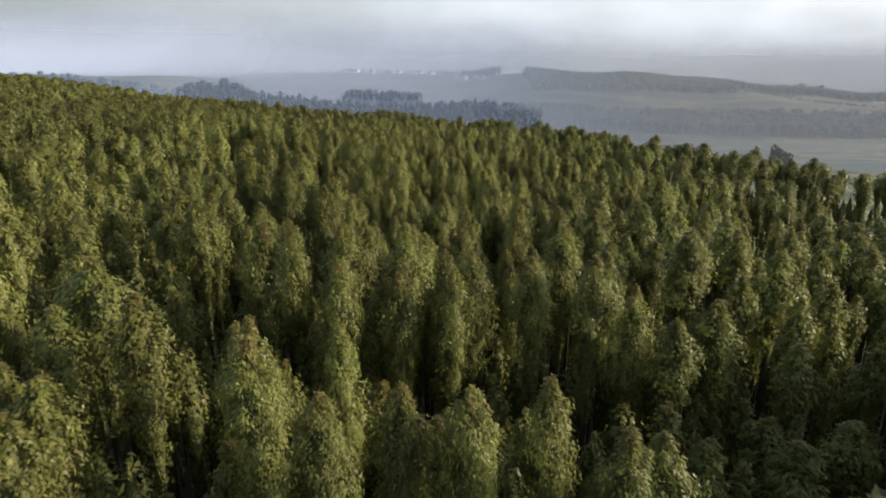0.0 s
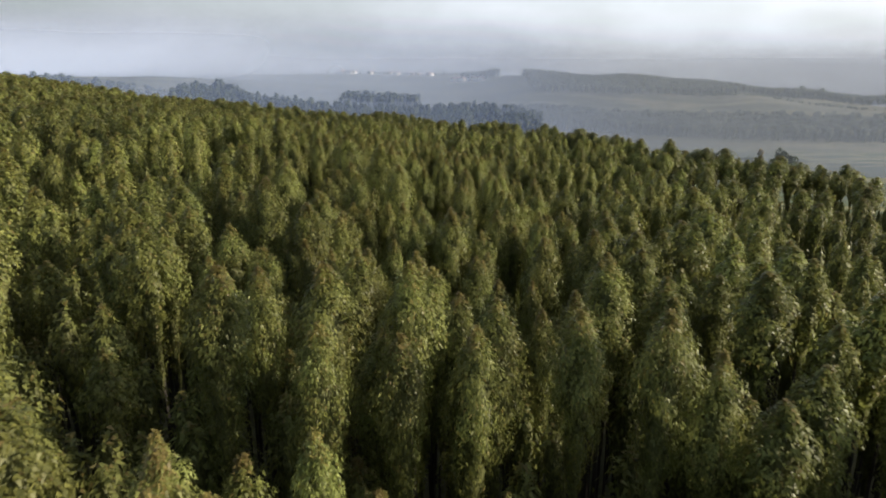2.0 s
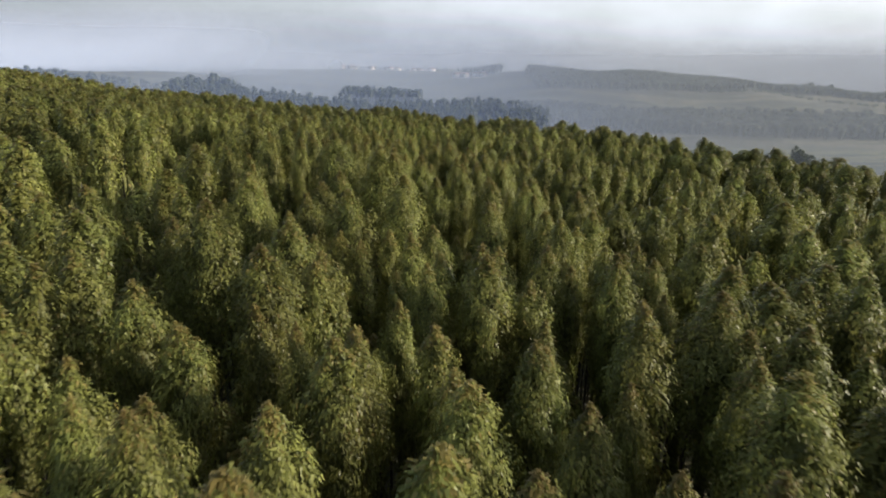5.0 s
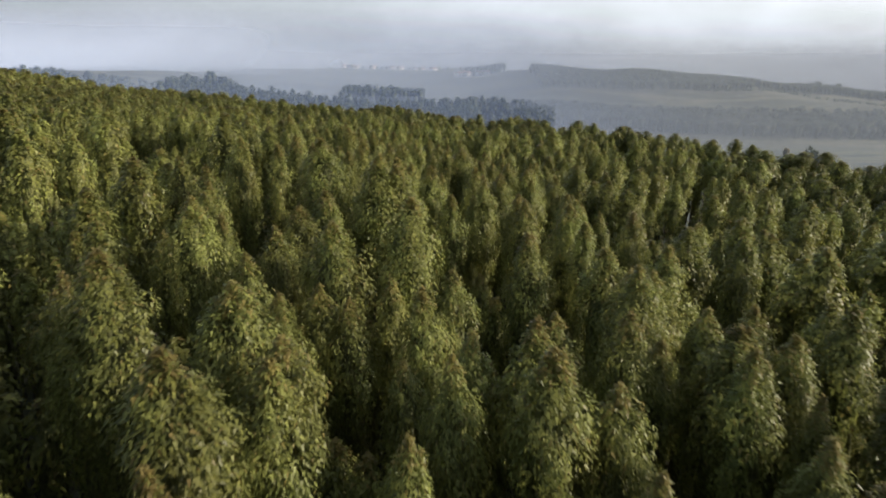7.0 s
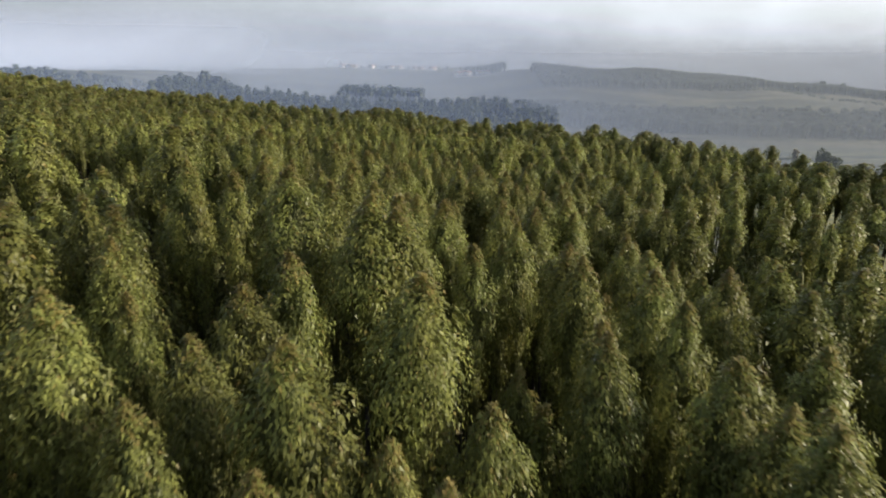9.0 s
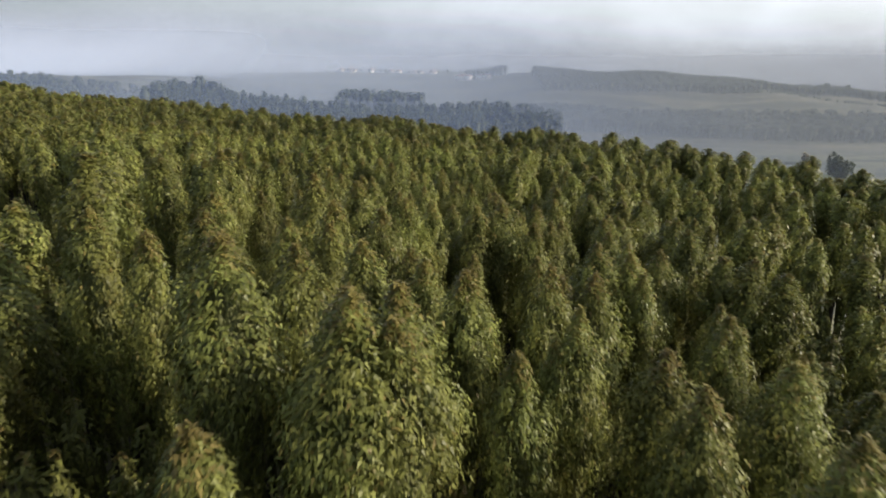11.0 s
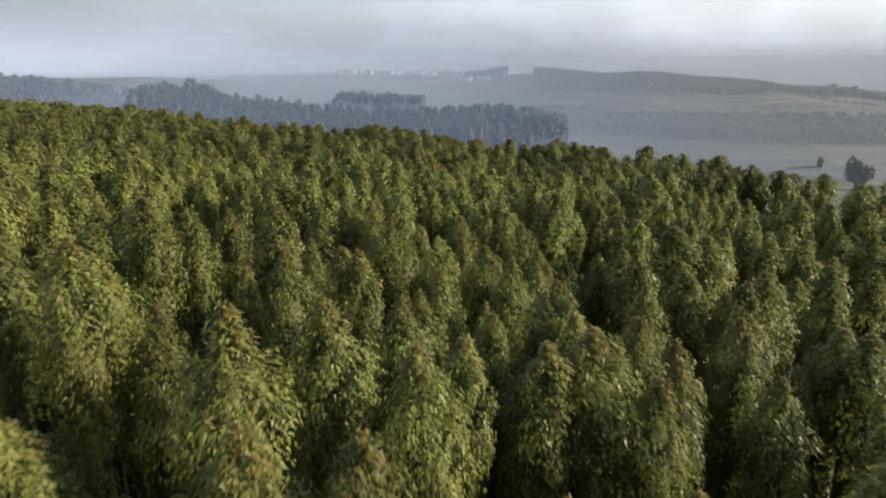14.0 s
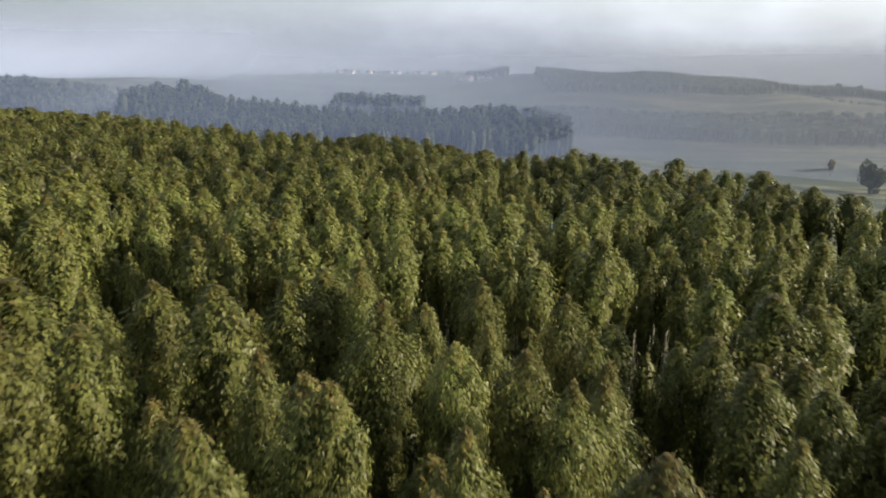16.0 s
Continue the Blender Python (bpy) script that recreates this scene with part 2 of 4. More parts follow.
def ground_sheet():
    radii = np.concatenate([np.linspace(0, 240, 61), np.linspace(250, 1200, 96), np.geomspace(1240, 4800, 14)])
    turns = np.linspace(0, 2 * math.pi, 240, endpoint=False)
    rr, aa = np.meshgrid(radii, turns, indexing="ij")
    x, y = rr * np.sin(aa), 60 + rr * np.cos(aa)
    z = ground_height(x, y)
    n, k = rr.shape
    i, j = np.meshgrid(np.arange(n - 1), np.arange(k), indexing="ij")
    a, b = i * k + j, i * k + (j + 1) % k
    faces = np.stack([a, b, b + k, a + k], -1).reshape(-1, 4)[:, ::-1]
    m, nn, l = node_material("earth_and_pasture")
    geo = nn.new("ShaderNodeNewGeometry")
    big, small = nn.new("ShaderNodeTexNoise"), nn.new("ShaderNodeTexNoise")
    big.inputs["Scale"].default_value, big.inputs["Detail"].default_value = 0.016, 8.0
    small.inputs["Scale"].default_value, small.inputs["Detail"].default_value = 0.35, 5.0
    squash = nn.new("ShaderNodeMapping")
    squash.inputs["Scale"].default_value = (0.3, 1.0, 1.0)
    l.new(geo.outputs["Position"], squash.inputs["Vector"])
    l.new(squash.outputs[0], big.inputs["Vector"])
    l.new(geo.outputs["Position"], small.inputs["Vector"])
    r = ramp(nn, [(0.38, (0.012, 0.02, 0.010)), (0.45, (0.04, 0.052, 0.022)), (0.50, (0.13, 0.125, 0.058)), (0.55, (0.035, 0.045, 0.02)), (0.60, (0.02, 0.03, 0.014)), (0.66, (0.12, 0.115, 0.055))])
    l.new(big.outputs[0], r.inputs[0])
    dirt = nn.new("ShaderNodeMix")
    dirt.data_type = "RGBA"
    dirt.inputs[0].default_value = 0.35
    r2 = ramp(nn, [(0.35, (0.045, 0.037, 0.022)), (0.65, (0.11, 0.09, 0.052))])
    l.new(small.outputs[0], r2.inputs[0])
    l.new(r.outputs[0], dirt.inputs[6])
    l.new(r2.outputs[0], dirt.inputs[7])
    # the meadows on the valley floor: strips of pale dry and green grass
    where, strips, meadow = nn.new("ShaderNodeSeparateXYZ"), nn.new("ShaderNodeTexNoise"), nn.new("ShaderNodeMix")
    meadow.data_type = "RGBA"
    strips.inputs["Scale"].default_value, strips.inputs["Detail"].default_value = 0.045, 5.0
    l.new(squash.outputs[0], strips.inputs["Vector"])
    grass = ramp(nn, [(0.36, (0.025, 0.042, 0.013)), (0.50, (0.04, 0.06, 0.018)), (0.57, (0.17, 0.16, 0.06)), (0.64, (0.035, 0.05, 0.018))])
    l.new(strips.outputs[0], grass.inputs[0])
    l.new(geo.outputs["Position"], where.inputs[0])
    marks = []
    for axis, near_, full in (("X", 70.0, 120.0), ("Y", 470.0, 440.0)):
        edge = nn.new("ShaderNodeMapRange")
        edge.inputs["From Min"].default_value, edge.inputs["From Max"].default_value = near_, full
        l.new(where.outputs[axis], edge.inputs["Value"])
        marks.append(edge)
    both = nn.new("ShaderNodeMath")
    both.operation = "MULTIPLY"
    l.new(marks[0].outputs[0], both.inputs[0])
    l.new(marks[1].outputs[0], both.inputs[1])
    l.new(both.outputs[0], meadow.inputs[0])
    l.new(dirt.outputs[2], meadow.inputs[6])
    l.new(grass.outputs[0], meadow.inputs[7])
    p, out = nn.new("ShaderNodeBsdfPrincipled"), nn.new("ShaderNodeOutputMaterial")
    p.inputs["Roughness"].default_value = 0.95
    l.new(meadow.outputs[2], p.inputs["Base Color"])
    l.new(p.outputs[0], out.inputs["Surface"])
    ob = mesh_object("ground", np.stack([x, y, z], -1).reshape(-1, 3), faces, [m], smooth_shade=True)
    tagged(ob, "hillside of leaf litter running down to pasture in a misty valley", "ground", kind="structure")


ground_sheet()

# ---- eucalyptus trees ----


def crown_shape(h, length, dome, blunt):
    """How wide a crown is, as a share, h metres below its tip: a pointed dome that draws in again below."""
    return np.sin(np.clip((h + 0.03) / dome, 0, 1) * math.pi / 2) ** blunt * (1 - 0.86 * np.clip((h / length - 0.32) / 0.68, 0, 1))


def crown_arrays(rng, leaves, length, width, size, rings, seg, solid, peak, blunt, slim=0.26, young=0.9, ruffle=1.0):
    """A eucalyptus crown, its tip at z = 0: bunches of drooping leaves on short ascending branches round an inner mass of foliage
    that fills the share "solid" of the crown. Returns corners, three-sided faces and a material index a face."""
    bunches = int(40 + min(length, 10) * 8)
    u = ((np.arange(bunches) + rng.random(bunches)) / bunches) ** 1.25
    u[0] = 0.0
    prof = crown_shape(u * length, length, peak * width, blunt)
    turn = np.cumsum(rng.normal(2.4, 0.5, bunches))
    reach = width * prof * rng.uniform(0.35, 0.9, bunches)
    centre = np.stack([reach * np.cos(turn), reach * np.sin(turn), -0.15 - u * length], -1)
    rad = (0.10 + 0.24 * width * prof) * rng.uniform(0.7, 1.3, bunches)
    weight = (rad ** 2 + 0.02) * (1.3 - 0.95 * u)
    which = rng.choice(bunches, leaves, p=weight / weight.sum())
    out = centre[which] * (1, 1, 0)
    out /= np.linalg.norm(out, axis=1)[:, None] + 0.15
    way = rng.normal(size=(leaves, 3)) + out * 0.45 + (0, 0, 0.25)
    way /= np.linalg.norm(way, axis=1)[:, None]
    place = centre[which] + way * (rad[which] * rng.uniform(0.4, 1.15, leaves))[:, None] * (1.0, 1.0, 1.7)
    place[:, 2] = np.minimum(place[:, 2], rng.uniform(-0.25, 0.0, leaves))
    # each blade faces outwards and up, more or less, and its tip droops
    up = np.clip(1.0 + place[:, 2] / (1.5 * peak * width), -0.2, 1.0)
    face = np.stack([place[:, 0] / width, place[:, 1] / width, up], -1)
    face /= np.linalg.norm(face, axis=1)[:, None] + 0.1
    face += (way * 0.35 + rng.normal(0, 0.33, (leaves, 3))) * ruffle
    face /= np.linalg.norm(face, axis=1)[:, None]
    droop = np.stack([rng.normal(0, 0.4, leaves), rng.normal(0, 0.4, leaves), -np.ones(leaves)], -1) + out * 0.3
    droop -= face * (droop * face).sum(1)[:, None]
    droop /= np.linalg.norm(droop, axis=1)[:, None]
    flat = np.cross(face, droop)
    s = size * rng.uniform(0.65, 1.35, leaves)[:, None]
    blade = np.stack([place - droop * s * 0.4 + flat * s * slim, place - droop * s * 0.4 - flat * s * slim, place + droop * s * 0.7], 1)
    brown = (rng.random(leaves) < np.clip(young - (-place[:, 2]) / 1.05, 0.04, 1)).astype(int)
    verts, faces = blade.reshape(-1, 3), np.arange(leaves * 3).reshape(-1, 3)
    # the mass of foliage within, coloured darker than the leaves: the bunches' bulges round a slimmer inner body
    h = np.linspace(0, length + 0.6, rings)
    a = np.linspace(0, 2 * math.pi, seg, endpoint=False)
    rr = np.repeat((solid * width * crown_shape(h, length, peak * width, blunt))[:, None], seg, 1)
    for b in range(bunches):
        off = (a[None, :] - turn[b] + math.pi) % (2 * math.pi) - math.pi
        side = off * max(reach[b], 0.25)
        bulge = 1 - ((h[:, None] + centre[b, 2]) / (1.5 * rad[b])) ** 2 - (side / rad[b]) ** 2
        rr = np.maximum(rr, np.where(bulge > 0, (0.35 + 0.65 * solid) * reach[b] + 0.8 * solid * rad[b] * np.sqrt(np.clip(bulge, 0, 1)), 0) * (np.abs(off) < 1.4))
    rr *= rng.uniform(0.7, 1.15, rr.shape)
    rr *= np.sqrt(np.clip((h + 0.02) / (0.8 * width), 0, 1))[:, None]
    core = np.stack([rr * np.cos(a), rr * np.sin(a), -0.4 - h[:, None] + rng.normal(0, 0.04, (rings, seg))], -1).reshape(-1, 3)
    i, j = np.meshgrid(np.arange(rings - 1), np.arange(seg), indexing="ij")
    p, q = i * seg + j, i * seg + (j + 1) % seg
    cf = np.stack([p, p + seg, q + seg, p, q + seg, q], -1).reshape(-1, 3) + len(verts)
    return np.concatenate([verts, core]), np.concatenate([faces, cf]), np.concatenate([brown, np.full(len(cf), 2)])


def trunk_arrays(rng, seg=7, height=TREE):
    """A slim straight trunk with a flare at its foot, its top at z = 0."""
    levels = np.array([0.0, 0.02, 0.1, 0.3, 0.5, 0.7, 0.85, 0.985])
    radius = np.array([0.17, 0.13, 0.115, 0.10, 0.085, 0.065, 0.04, 0.012])
    bend = np.cumsum(rng.normal(0, 0.04, (len(levels), 2)), 0)
    bend -= bend[-1]
    a = np.linspace(0, 2 * math.pi, seg, endpoint=False)
    v = np.stack([radius[:, None] * np.cos(a) + bend[:, :1], radius[:, None] * np.sin(a) + bend[:, 1:], np.repeat((levels * height - height - 0.3)[:, None], seg, 1)], -1).reshape(-1, 3)
    i, j = np.meshgrid(np.arange(len(levels) - 1), np.arange(seg), indexing="ij")
    p, q = i * seg + j, i * seg + (j + 1) % seg
    return v, np.stack([p, q, q + seg, p, q + seg, p + seg], -1).reshape(-1, 3)


# where the trees along the flight stand: metres across and ahead, and how far the tip rises above the general top
ROWS_FROM_13_M = [
    (-10.8, 13.9, -0.7), (11.4, 14.0, -0.8), (-3.2, 15.1, 0.1), (5.2, 15.1, -0.1), (-11.0, 15.6, -0.7), (-12.4, 16.2, -0.7), (-4.7, 16.4, 0.8), (0.9, 16.5, -0.1),
    (6.9, 17.1, -1.3), (-1.2, 17.4, -0.7), (-5.7, 17.5, 0.9), (-12.7, 18.3, -2.0), (3.7, 18.9, -0.7), (-9.8, 19.1, 0.6), (-2.7, 20.2, -0.5), (-6.8, 20.3, -0.5),
    (-13.4, 20.6, -0.8), (-12.5, 21.7, 0.7), (-14.0, 23.3, -0.1), (9.9, 24.6, -0.4), (0.5, 25.0, 0.7), (-1.8, 25.7, 0.1), (8.4, 25.9, 0.4), (-4.8, 26.1, 0.3),
    (6.5, 26.3, 1.6), (-8.3, 26.5, 1.0), (4.5, 27.3, 1.1), (12.8, 27.3, -0.2), (-4.3, 27.4, 1.7), (-1.4, 27.7, 1.7), (1.5, 28.3, 0.6), (-17.4, 29.3, -0.1),
]
ROWS_FROM_29_M = [
    (5.2, 29.6, 0.8), (8.3, 29.8, 1.0), (18.7, 30.8, -0.8), (0.6, 30.8, 0.2), (-7.6, 30.9, -0.0), (-9.8, 31.3, -0.6), (16.0, 31.8, -0.3), (-4.8, 32.1, 0.3),
    (13.1, 32.4, 1.5), (4.2, 32.4, -1.0), (-8.3, 32.5, -0.7), (6.6, 33.3, 1.2), (9.4, 33.7, 0.4), (-0.8, 33.8, -0.1), (-13.3, 33.9, 0.3), (2.3, 34.1, -0.4),
    (-10.2, 34.4, -0.9), (-4.4, 34.8, -0.3), (12.5, 35.5, 0.3), (-13.3, 35.7, -0.3), (25.0, 35.7, -1.9), (7.1, 35.9, 0.4), (4.2, 36.0, -1.2), (-0.6, 36.1, -0.8),
    (-16.1, 36.1, -1.1), (-4.5, 36.4, -0.4), (-8.9, 36.5, -1.1), (2.6, 37.4, -0.3), (7.5, 37.4, 0.2), (1.4, 37.8, -0.8), (9.6, 38.0, 0.6), (-5.8, 38.0, -1.2),
]
ROWS_FROM_38_M = [
    (11.7, 38.1, -0.3), (-3.9, 38.2, -0.9), (4.8, 38.4, 0.6), (18.7, 38.6, 0.8), (14.6, 38.7, 0.6), (-10.1, 38.9, -1.6), (-11.3, 39.1, -0.7), (-6.9, 39.1, -1.0),
    (7.7, 39.2, 1.1), (12.9, 39.2, -1.0), (-14.5, 39.3, -0.5), (-1.8, 39.4, -1.0), (-16.6, 39.6, -0.5), (8.5, 40.5, 1.3), (-13.9, 40.5, -0.4), (15.6, 40.6, -0.3),
    (23.1, 40.9, -0.7), (-7.4, 40.9, 0.6), (-16.4, 40.9, -0.4), (4.9, 41.0, -0.1), (10.2, 41.0, 0.8), (-19.0, 41.1, -1.2), (2.2, 41.2, -1.1), (25.9, 41.4, -0.6),
    (13.6, 41.6, 1.4), (-3.1, 41.6, -1.1), (-22.1, 41.9, -1.2), (-6.3, 42.4, -0.5), (0.2, 42.9, 0.5), (12.3, 43.0, 0.6), (11.0, 43.1, 0.4), (2.4, 43.5, -0.6),
]
ROWS_FROM_43_M = [
    (-1.8, 43.5, -0.4), (16.8, 43.7, 0.7), (25.0, 43.8, 0.3), (5.3, 43.9, 0.3), (-6.2, 43.9, -0.4), (9.8, 44.0, 0.3), (-8.4, 44.2, -0.2), (-15.9, 44.4, -0.0),
    (14.0, 44.5, 1.0), (7.3, 44.5, -1.0), (-11.4, 44.7, 0.9), (-24.8, 44.9, -1.2), (26.4, 45.0, -0.2), (0.5, 45.1, 0.3), (-7.3, 45.3, 0.4), (-12.4, 45.3, -1.1),
    (-1.2, 45.9, -0.3), (5.4, 46.0, 0.1), (-3.1, 46.1, -1.3), (8.0, 46.5, 0.1), (-20.5, 46.7, -0.9), (2.4, 46.9, -0.1), (-11.9, 47.0, -1.3), (-18.9, 47.1, -0.2),
    (-13.3, 47.2, -0.5), (6.8, 47.3, 0.2), (0.7, 47.5, -0.4), (-6.5, 47.6, -0.8), (4.4, 47.7, -1.0), (10.2, 47.8, 0.6), (20.7, 48.3, 0.0), (7.5, 48.4, -0.0),
]
ROWS_FROM_48_M = [
    (5.9, 48.4, -0.2), (17.3, 48.5, 1.3), (-5.1, 49.0, -1.2), (-2.7, 49.2, -0.5), (-18.1, 49.2, -0.1), (10.5, 49.3, 0.1), (-6.4, 49.4, -0.9), (-8.4, 49.8, -0.4),
    (34.4, 50.0, -1.9), (-4.5, 50.1, -1.0), (4.5, 50.6, 0.7), (-22.5, 51.2, -0.8), (-14.6, 51.5, -0.3), (-5.4, 51.7, 0.9), (6.4, 51.8, 0.0), (4.3, 51.9, -0.2),
    (-11.6, 51.9, 0.8), (-2.0, 52.3, -0.9), (-8.0, 52.3, 0.2), (-16.5, 53.2, -1.3), (-13.1, 53.4, -1.0), (4.2, 53.4, 0.3), (0.9, 53.5, 0.3), (-4.1, 53.6, 1.2),
    (23.3, 53.7, 0.1), (-16.6, 54.6, 0.1), (-7.8, 54.7, 0.4), (6.6, 55.4, 0.3), (-11.5, 55.8, -0.7), (1.1, 55.8, -0.2), (14.3, 56.0, 0.5), (3.6, 56.4, 0.5),
]
ROWS_FROM_56_M = [
    (37.0, 56.6, -1.1), (-7.6, 56.9, 0.6), (-26.0, 57.1, 0.5), (11.2, 57.2, 0.4), (-15.8, 57.2, 1.1), (-13.0, 57.5, 0.4), (3.4, 57.7, 0.9), (14.5, 57.9, -0.4),
    (-16.5, 58.6, 0.8), (-6.1, 58.8, 2.0), (-12.4, 59.3, 0.9), (-4.4, 59.9, 1.7), (1.7, 60.1, 0.5), (-15.1, 60.3, 0.9), (13.3, 60.7, -0.9), (10.2, 61.0, -0.1),
    (-4.7, 61.2, 1.8), (-1.6, 61.3, 0.1), (-8.4, 61.5, 2.4), (27.8, 61.5, 0.7), (14.8, 61.6, -0.2), (1.7, 62.2, 0.5), (-6.2, 62.3, 1.5), (4.8, 62.4, 0.5),
    (7.8, 62.6, 0.1), (15.2, 63.2, -0.3), (-1.0, 63.4, -0.3), (13.0, 63.5, -0.9), (-22.4, 64.2, 0.8), (0.4, 64.5, 0.7), (19.6, 64.8, -1.2), (-3.0, 64.8, 1.1),
]
ROWS_FROM_64_M = [
    (-11.7, 64.9, 1.4), (-8.0, 65.0, 1.4), (7.3, 65.2, -0.6), (15.0, 65.4, -0.2), (-1.4, 65.5, 1.0), (-9.6, 65.5, 1.5), (4.9, 66.3, 0.0), (-4.3, 66.6, 0.9),
    (-6.2, 66.6, 1.3), (19.6, 67.2, -0.2), (2.1, 67.3, 0.8), (0.4, 67.3, 0.5), (-14.0, 67.4, 1.3), (24.2, 67.7, -0.3), (-2.6, 68.3, 0.2), (-10.8, 68.4, 1.3),
    (-7.3, 68.6, 1.1), (3.4, 68.7, 0.3), (-0.7, 68.7, 0.0), (-4.7, 68.7, 0.6), (5.3, 68.9, -0.4), (-8.9, 69.4, 1.1), (3.0, 70.1, 0.7), (-7.4, 70.2, 1.6),
    (1.6, 70.2, 1.0), (-11.9, 70.6, 1.3), (-5.9, 70.6, 1.4), (-16.5, 71.5, 2.2), (3.9, 72.5, 0.5), (20.2, 72.5, -0.5), (6.6, 72.6, -1.3), (32.5, 72.7, 0.4),
]
ROWS_FROM_72_M = [
    (-0.1, 72.9, -0.4), (-2.2, 73.1, -0.3), (-8.6, 73.4, 1.9), (10.6, 73.5, -0.3), (9.3, 73.8, 0.1), (25.1, 73.9, -1.1), (-4.3, 74.0, 1.2), (6.1, 75.0, -0.1),
    (8.6, 75.0, -0.2), (-6.8, 76.2, 1.4), (0.6, 76.2, 0.4), (-4.5, 76.7, 0.8), (-2.9, 76.8, 0.7), (-14.6, 76.9, 1.9), (7.7, 77.0, 0.5), (-1.0, 77.0, 1.0),
    (9.0, 77.3, -0.6), (2.2, 77.4, 0.3), (4.5, 78.0, 0.0), (-13.0, 78.5, 0.0), (-0.2, 78.6, 0.1), (-20.6, 79.0, 0.9), (1.2, 79.0, 0.7), (-6.2, 79.3, 0.5),
    (-13.6, 79.6, 0.6), (4.7, 80.0, -0.0), (3.2, 80.1, -0.2), (8.3, 80.2, 0.4), (-1.8, 80.4, -0.5), (-3.2, 80.5, 0.0), (-17.9, 80.5, 1.0), (0.0, 80.5, 0.3),
]
ROWS_FROM_80_M = [
    (1.5, 80.6, 0.2), (34.9, 81.3, -0.8), (8.4, 81.6, -0.0), (-4.6, 81.7, 0.2), (-9.1, 82.3, 1.1), (5.0, 82.6, -0.1), (0.3, 82.6, -0.5), (23.1, 82.8, -0.7),
    (-3.3, 82.8, -0.6), (17.6, 83.3, -0.6), (-1.0, 83.3, 0.4), (-4.7, 83.6, 0.3), (9.7, 83.7, -0.7), (6.4, 83.9, -0.6), (43.9, 84.0, -1.3), (11.8, 84.2, -0.6),
    (-7.8, 84.5, 0.3), (-17.2, 84.8, 0.4), (3.2, 84.9, 0.2), (6.9, 85.3, 0.2), (-15.4, 85.3, 0.9), (-11.9, 85.6, -0.9), (15.1, 85.9, -0.2), (-8.9, 86.2, 0.3),
    (29.6, 86.3, -0.2), (25.7, 86.6, -1.3), (-2.4, 86.6, 0.2), (-14.4, 86.9, 0.3), (8.6, 87.0, 0.0), (-4.2, 87.5, 0.5), (-10.0, 87.7, 0.1), (3.5, 87.8, 0.4),
]
ROWS_FROM_87_M = [
    (-0.6, 87.8, -0.4), (5.6, 87.9, -0.2), (7.4, 87.9, -1.0), (17.5, 88.2, -0.1), (-2.3, 88.2, 0.1), (9.3, 88.5, -0.1), (-17.2, 88.7, 0.7), (42.8, 89.0, 1.5),
    (18.4, 89.4, -1.0), (13.0, 89.4, -1.2), (-6.8, 89.5, 0.7), (-11.8, 89.5, 0.8), (6.1, 90.0, -0.3), (-16.1, 90.3, 0.1), (-19.0, 90.6, -0.3), (-0.0, 90.6, -1.0),
    (21.1, 91.0, -0.7), (-20.4, 91.1, -0.2), (-3.5, 91.2, -0.4), (3.9, 91.2, -0.2), (-5.5, 91.6, 0.0), (-14.7, 91.8, -0.1), (1.0, 91.8, -0.6), (2.9, 91.9, -0.8),
    (-25.8, 92.4, 0.1), (10.7, 92.4, -1.3), (14.8, 92.6, -0.1), (4.3, 92.6, -0.7), (-8.1, 92.7, 0.4), (-10.6, 92.9, -0.0), (-0.3, 93.1, 0.1), (17.8, 93.7, -0.9),
]
ROWS_FROM_93_M = [
    (-9.4, 93.7, 0.3), (-4.4, 93.8, -0.0), (-13.9, 94.6, -1.0), (7.5, 94.7, 0.4), (9.5, 95.2, -0.1), (-8.4, 95.6, 0.2), (11.0, 96.5, -0.4), (-3.6, 96.8, -0.5),
    (-20.7, 96.9, 0.1), (6.4, 97.3, 0.1), (24.4, 98.3, -0.0), (14.7, 98.7, -0.3), (17.1, 99.0, -0.6), (-11.4, 99.1, -0.0), (-0.8, 99.3, -0.4), (-7.1, 100.2, 0.0),
    (10.6, 100.2, -0.2), (-15.2, 100.8, -0.5), (-16.8, 100.9, -0.8), (6.6, 101.1, -0.9), (-2.0, 101.2, -0.3), (17.1, 101.2, -0.2), (-13.2, 102.0, 0.1), (14.9, 102.0, -0.2),
    (8.4, 102.6, -1.2), (22.3, 102.6, -0.8), (2.5, 103.4, -0.7), (-23.1, 103.9, 0.0), (20.5, 104.3, -1.1), (16.7, 104.5, -0.6), (6.3, 105.6, -0.7), (14.5, 105.9, -0.1),
]
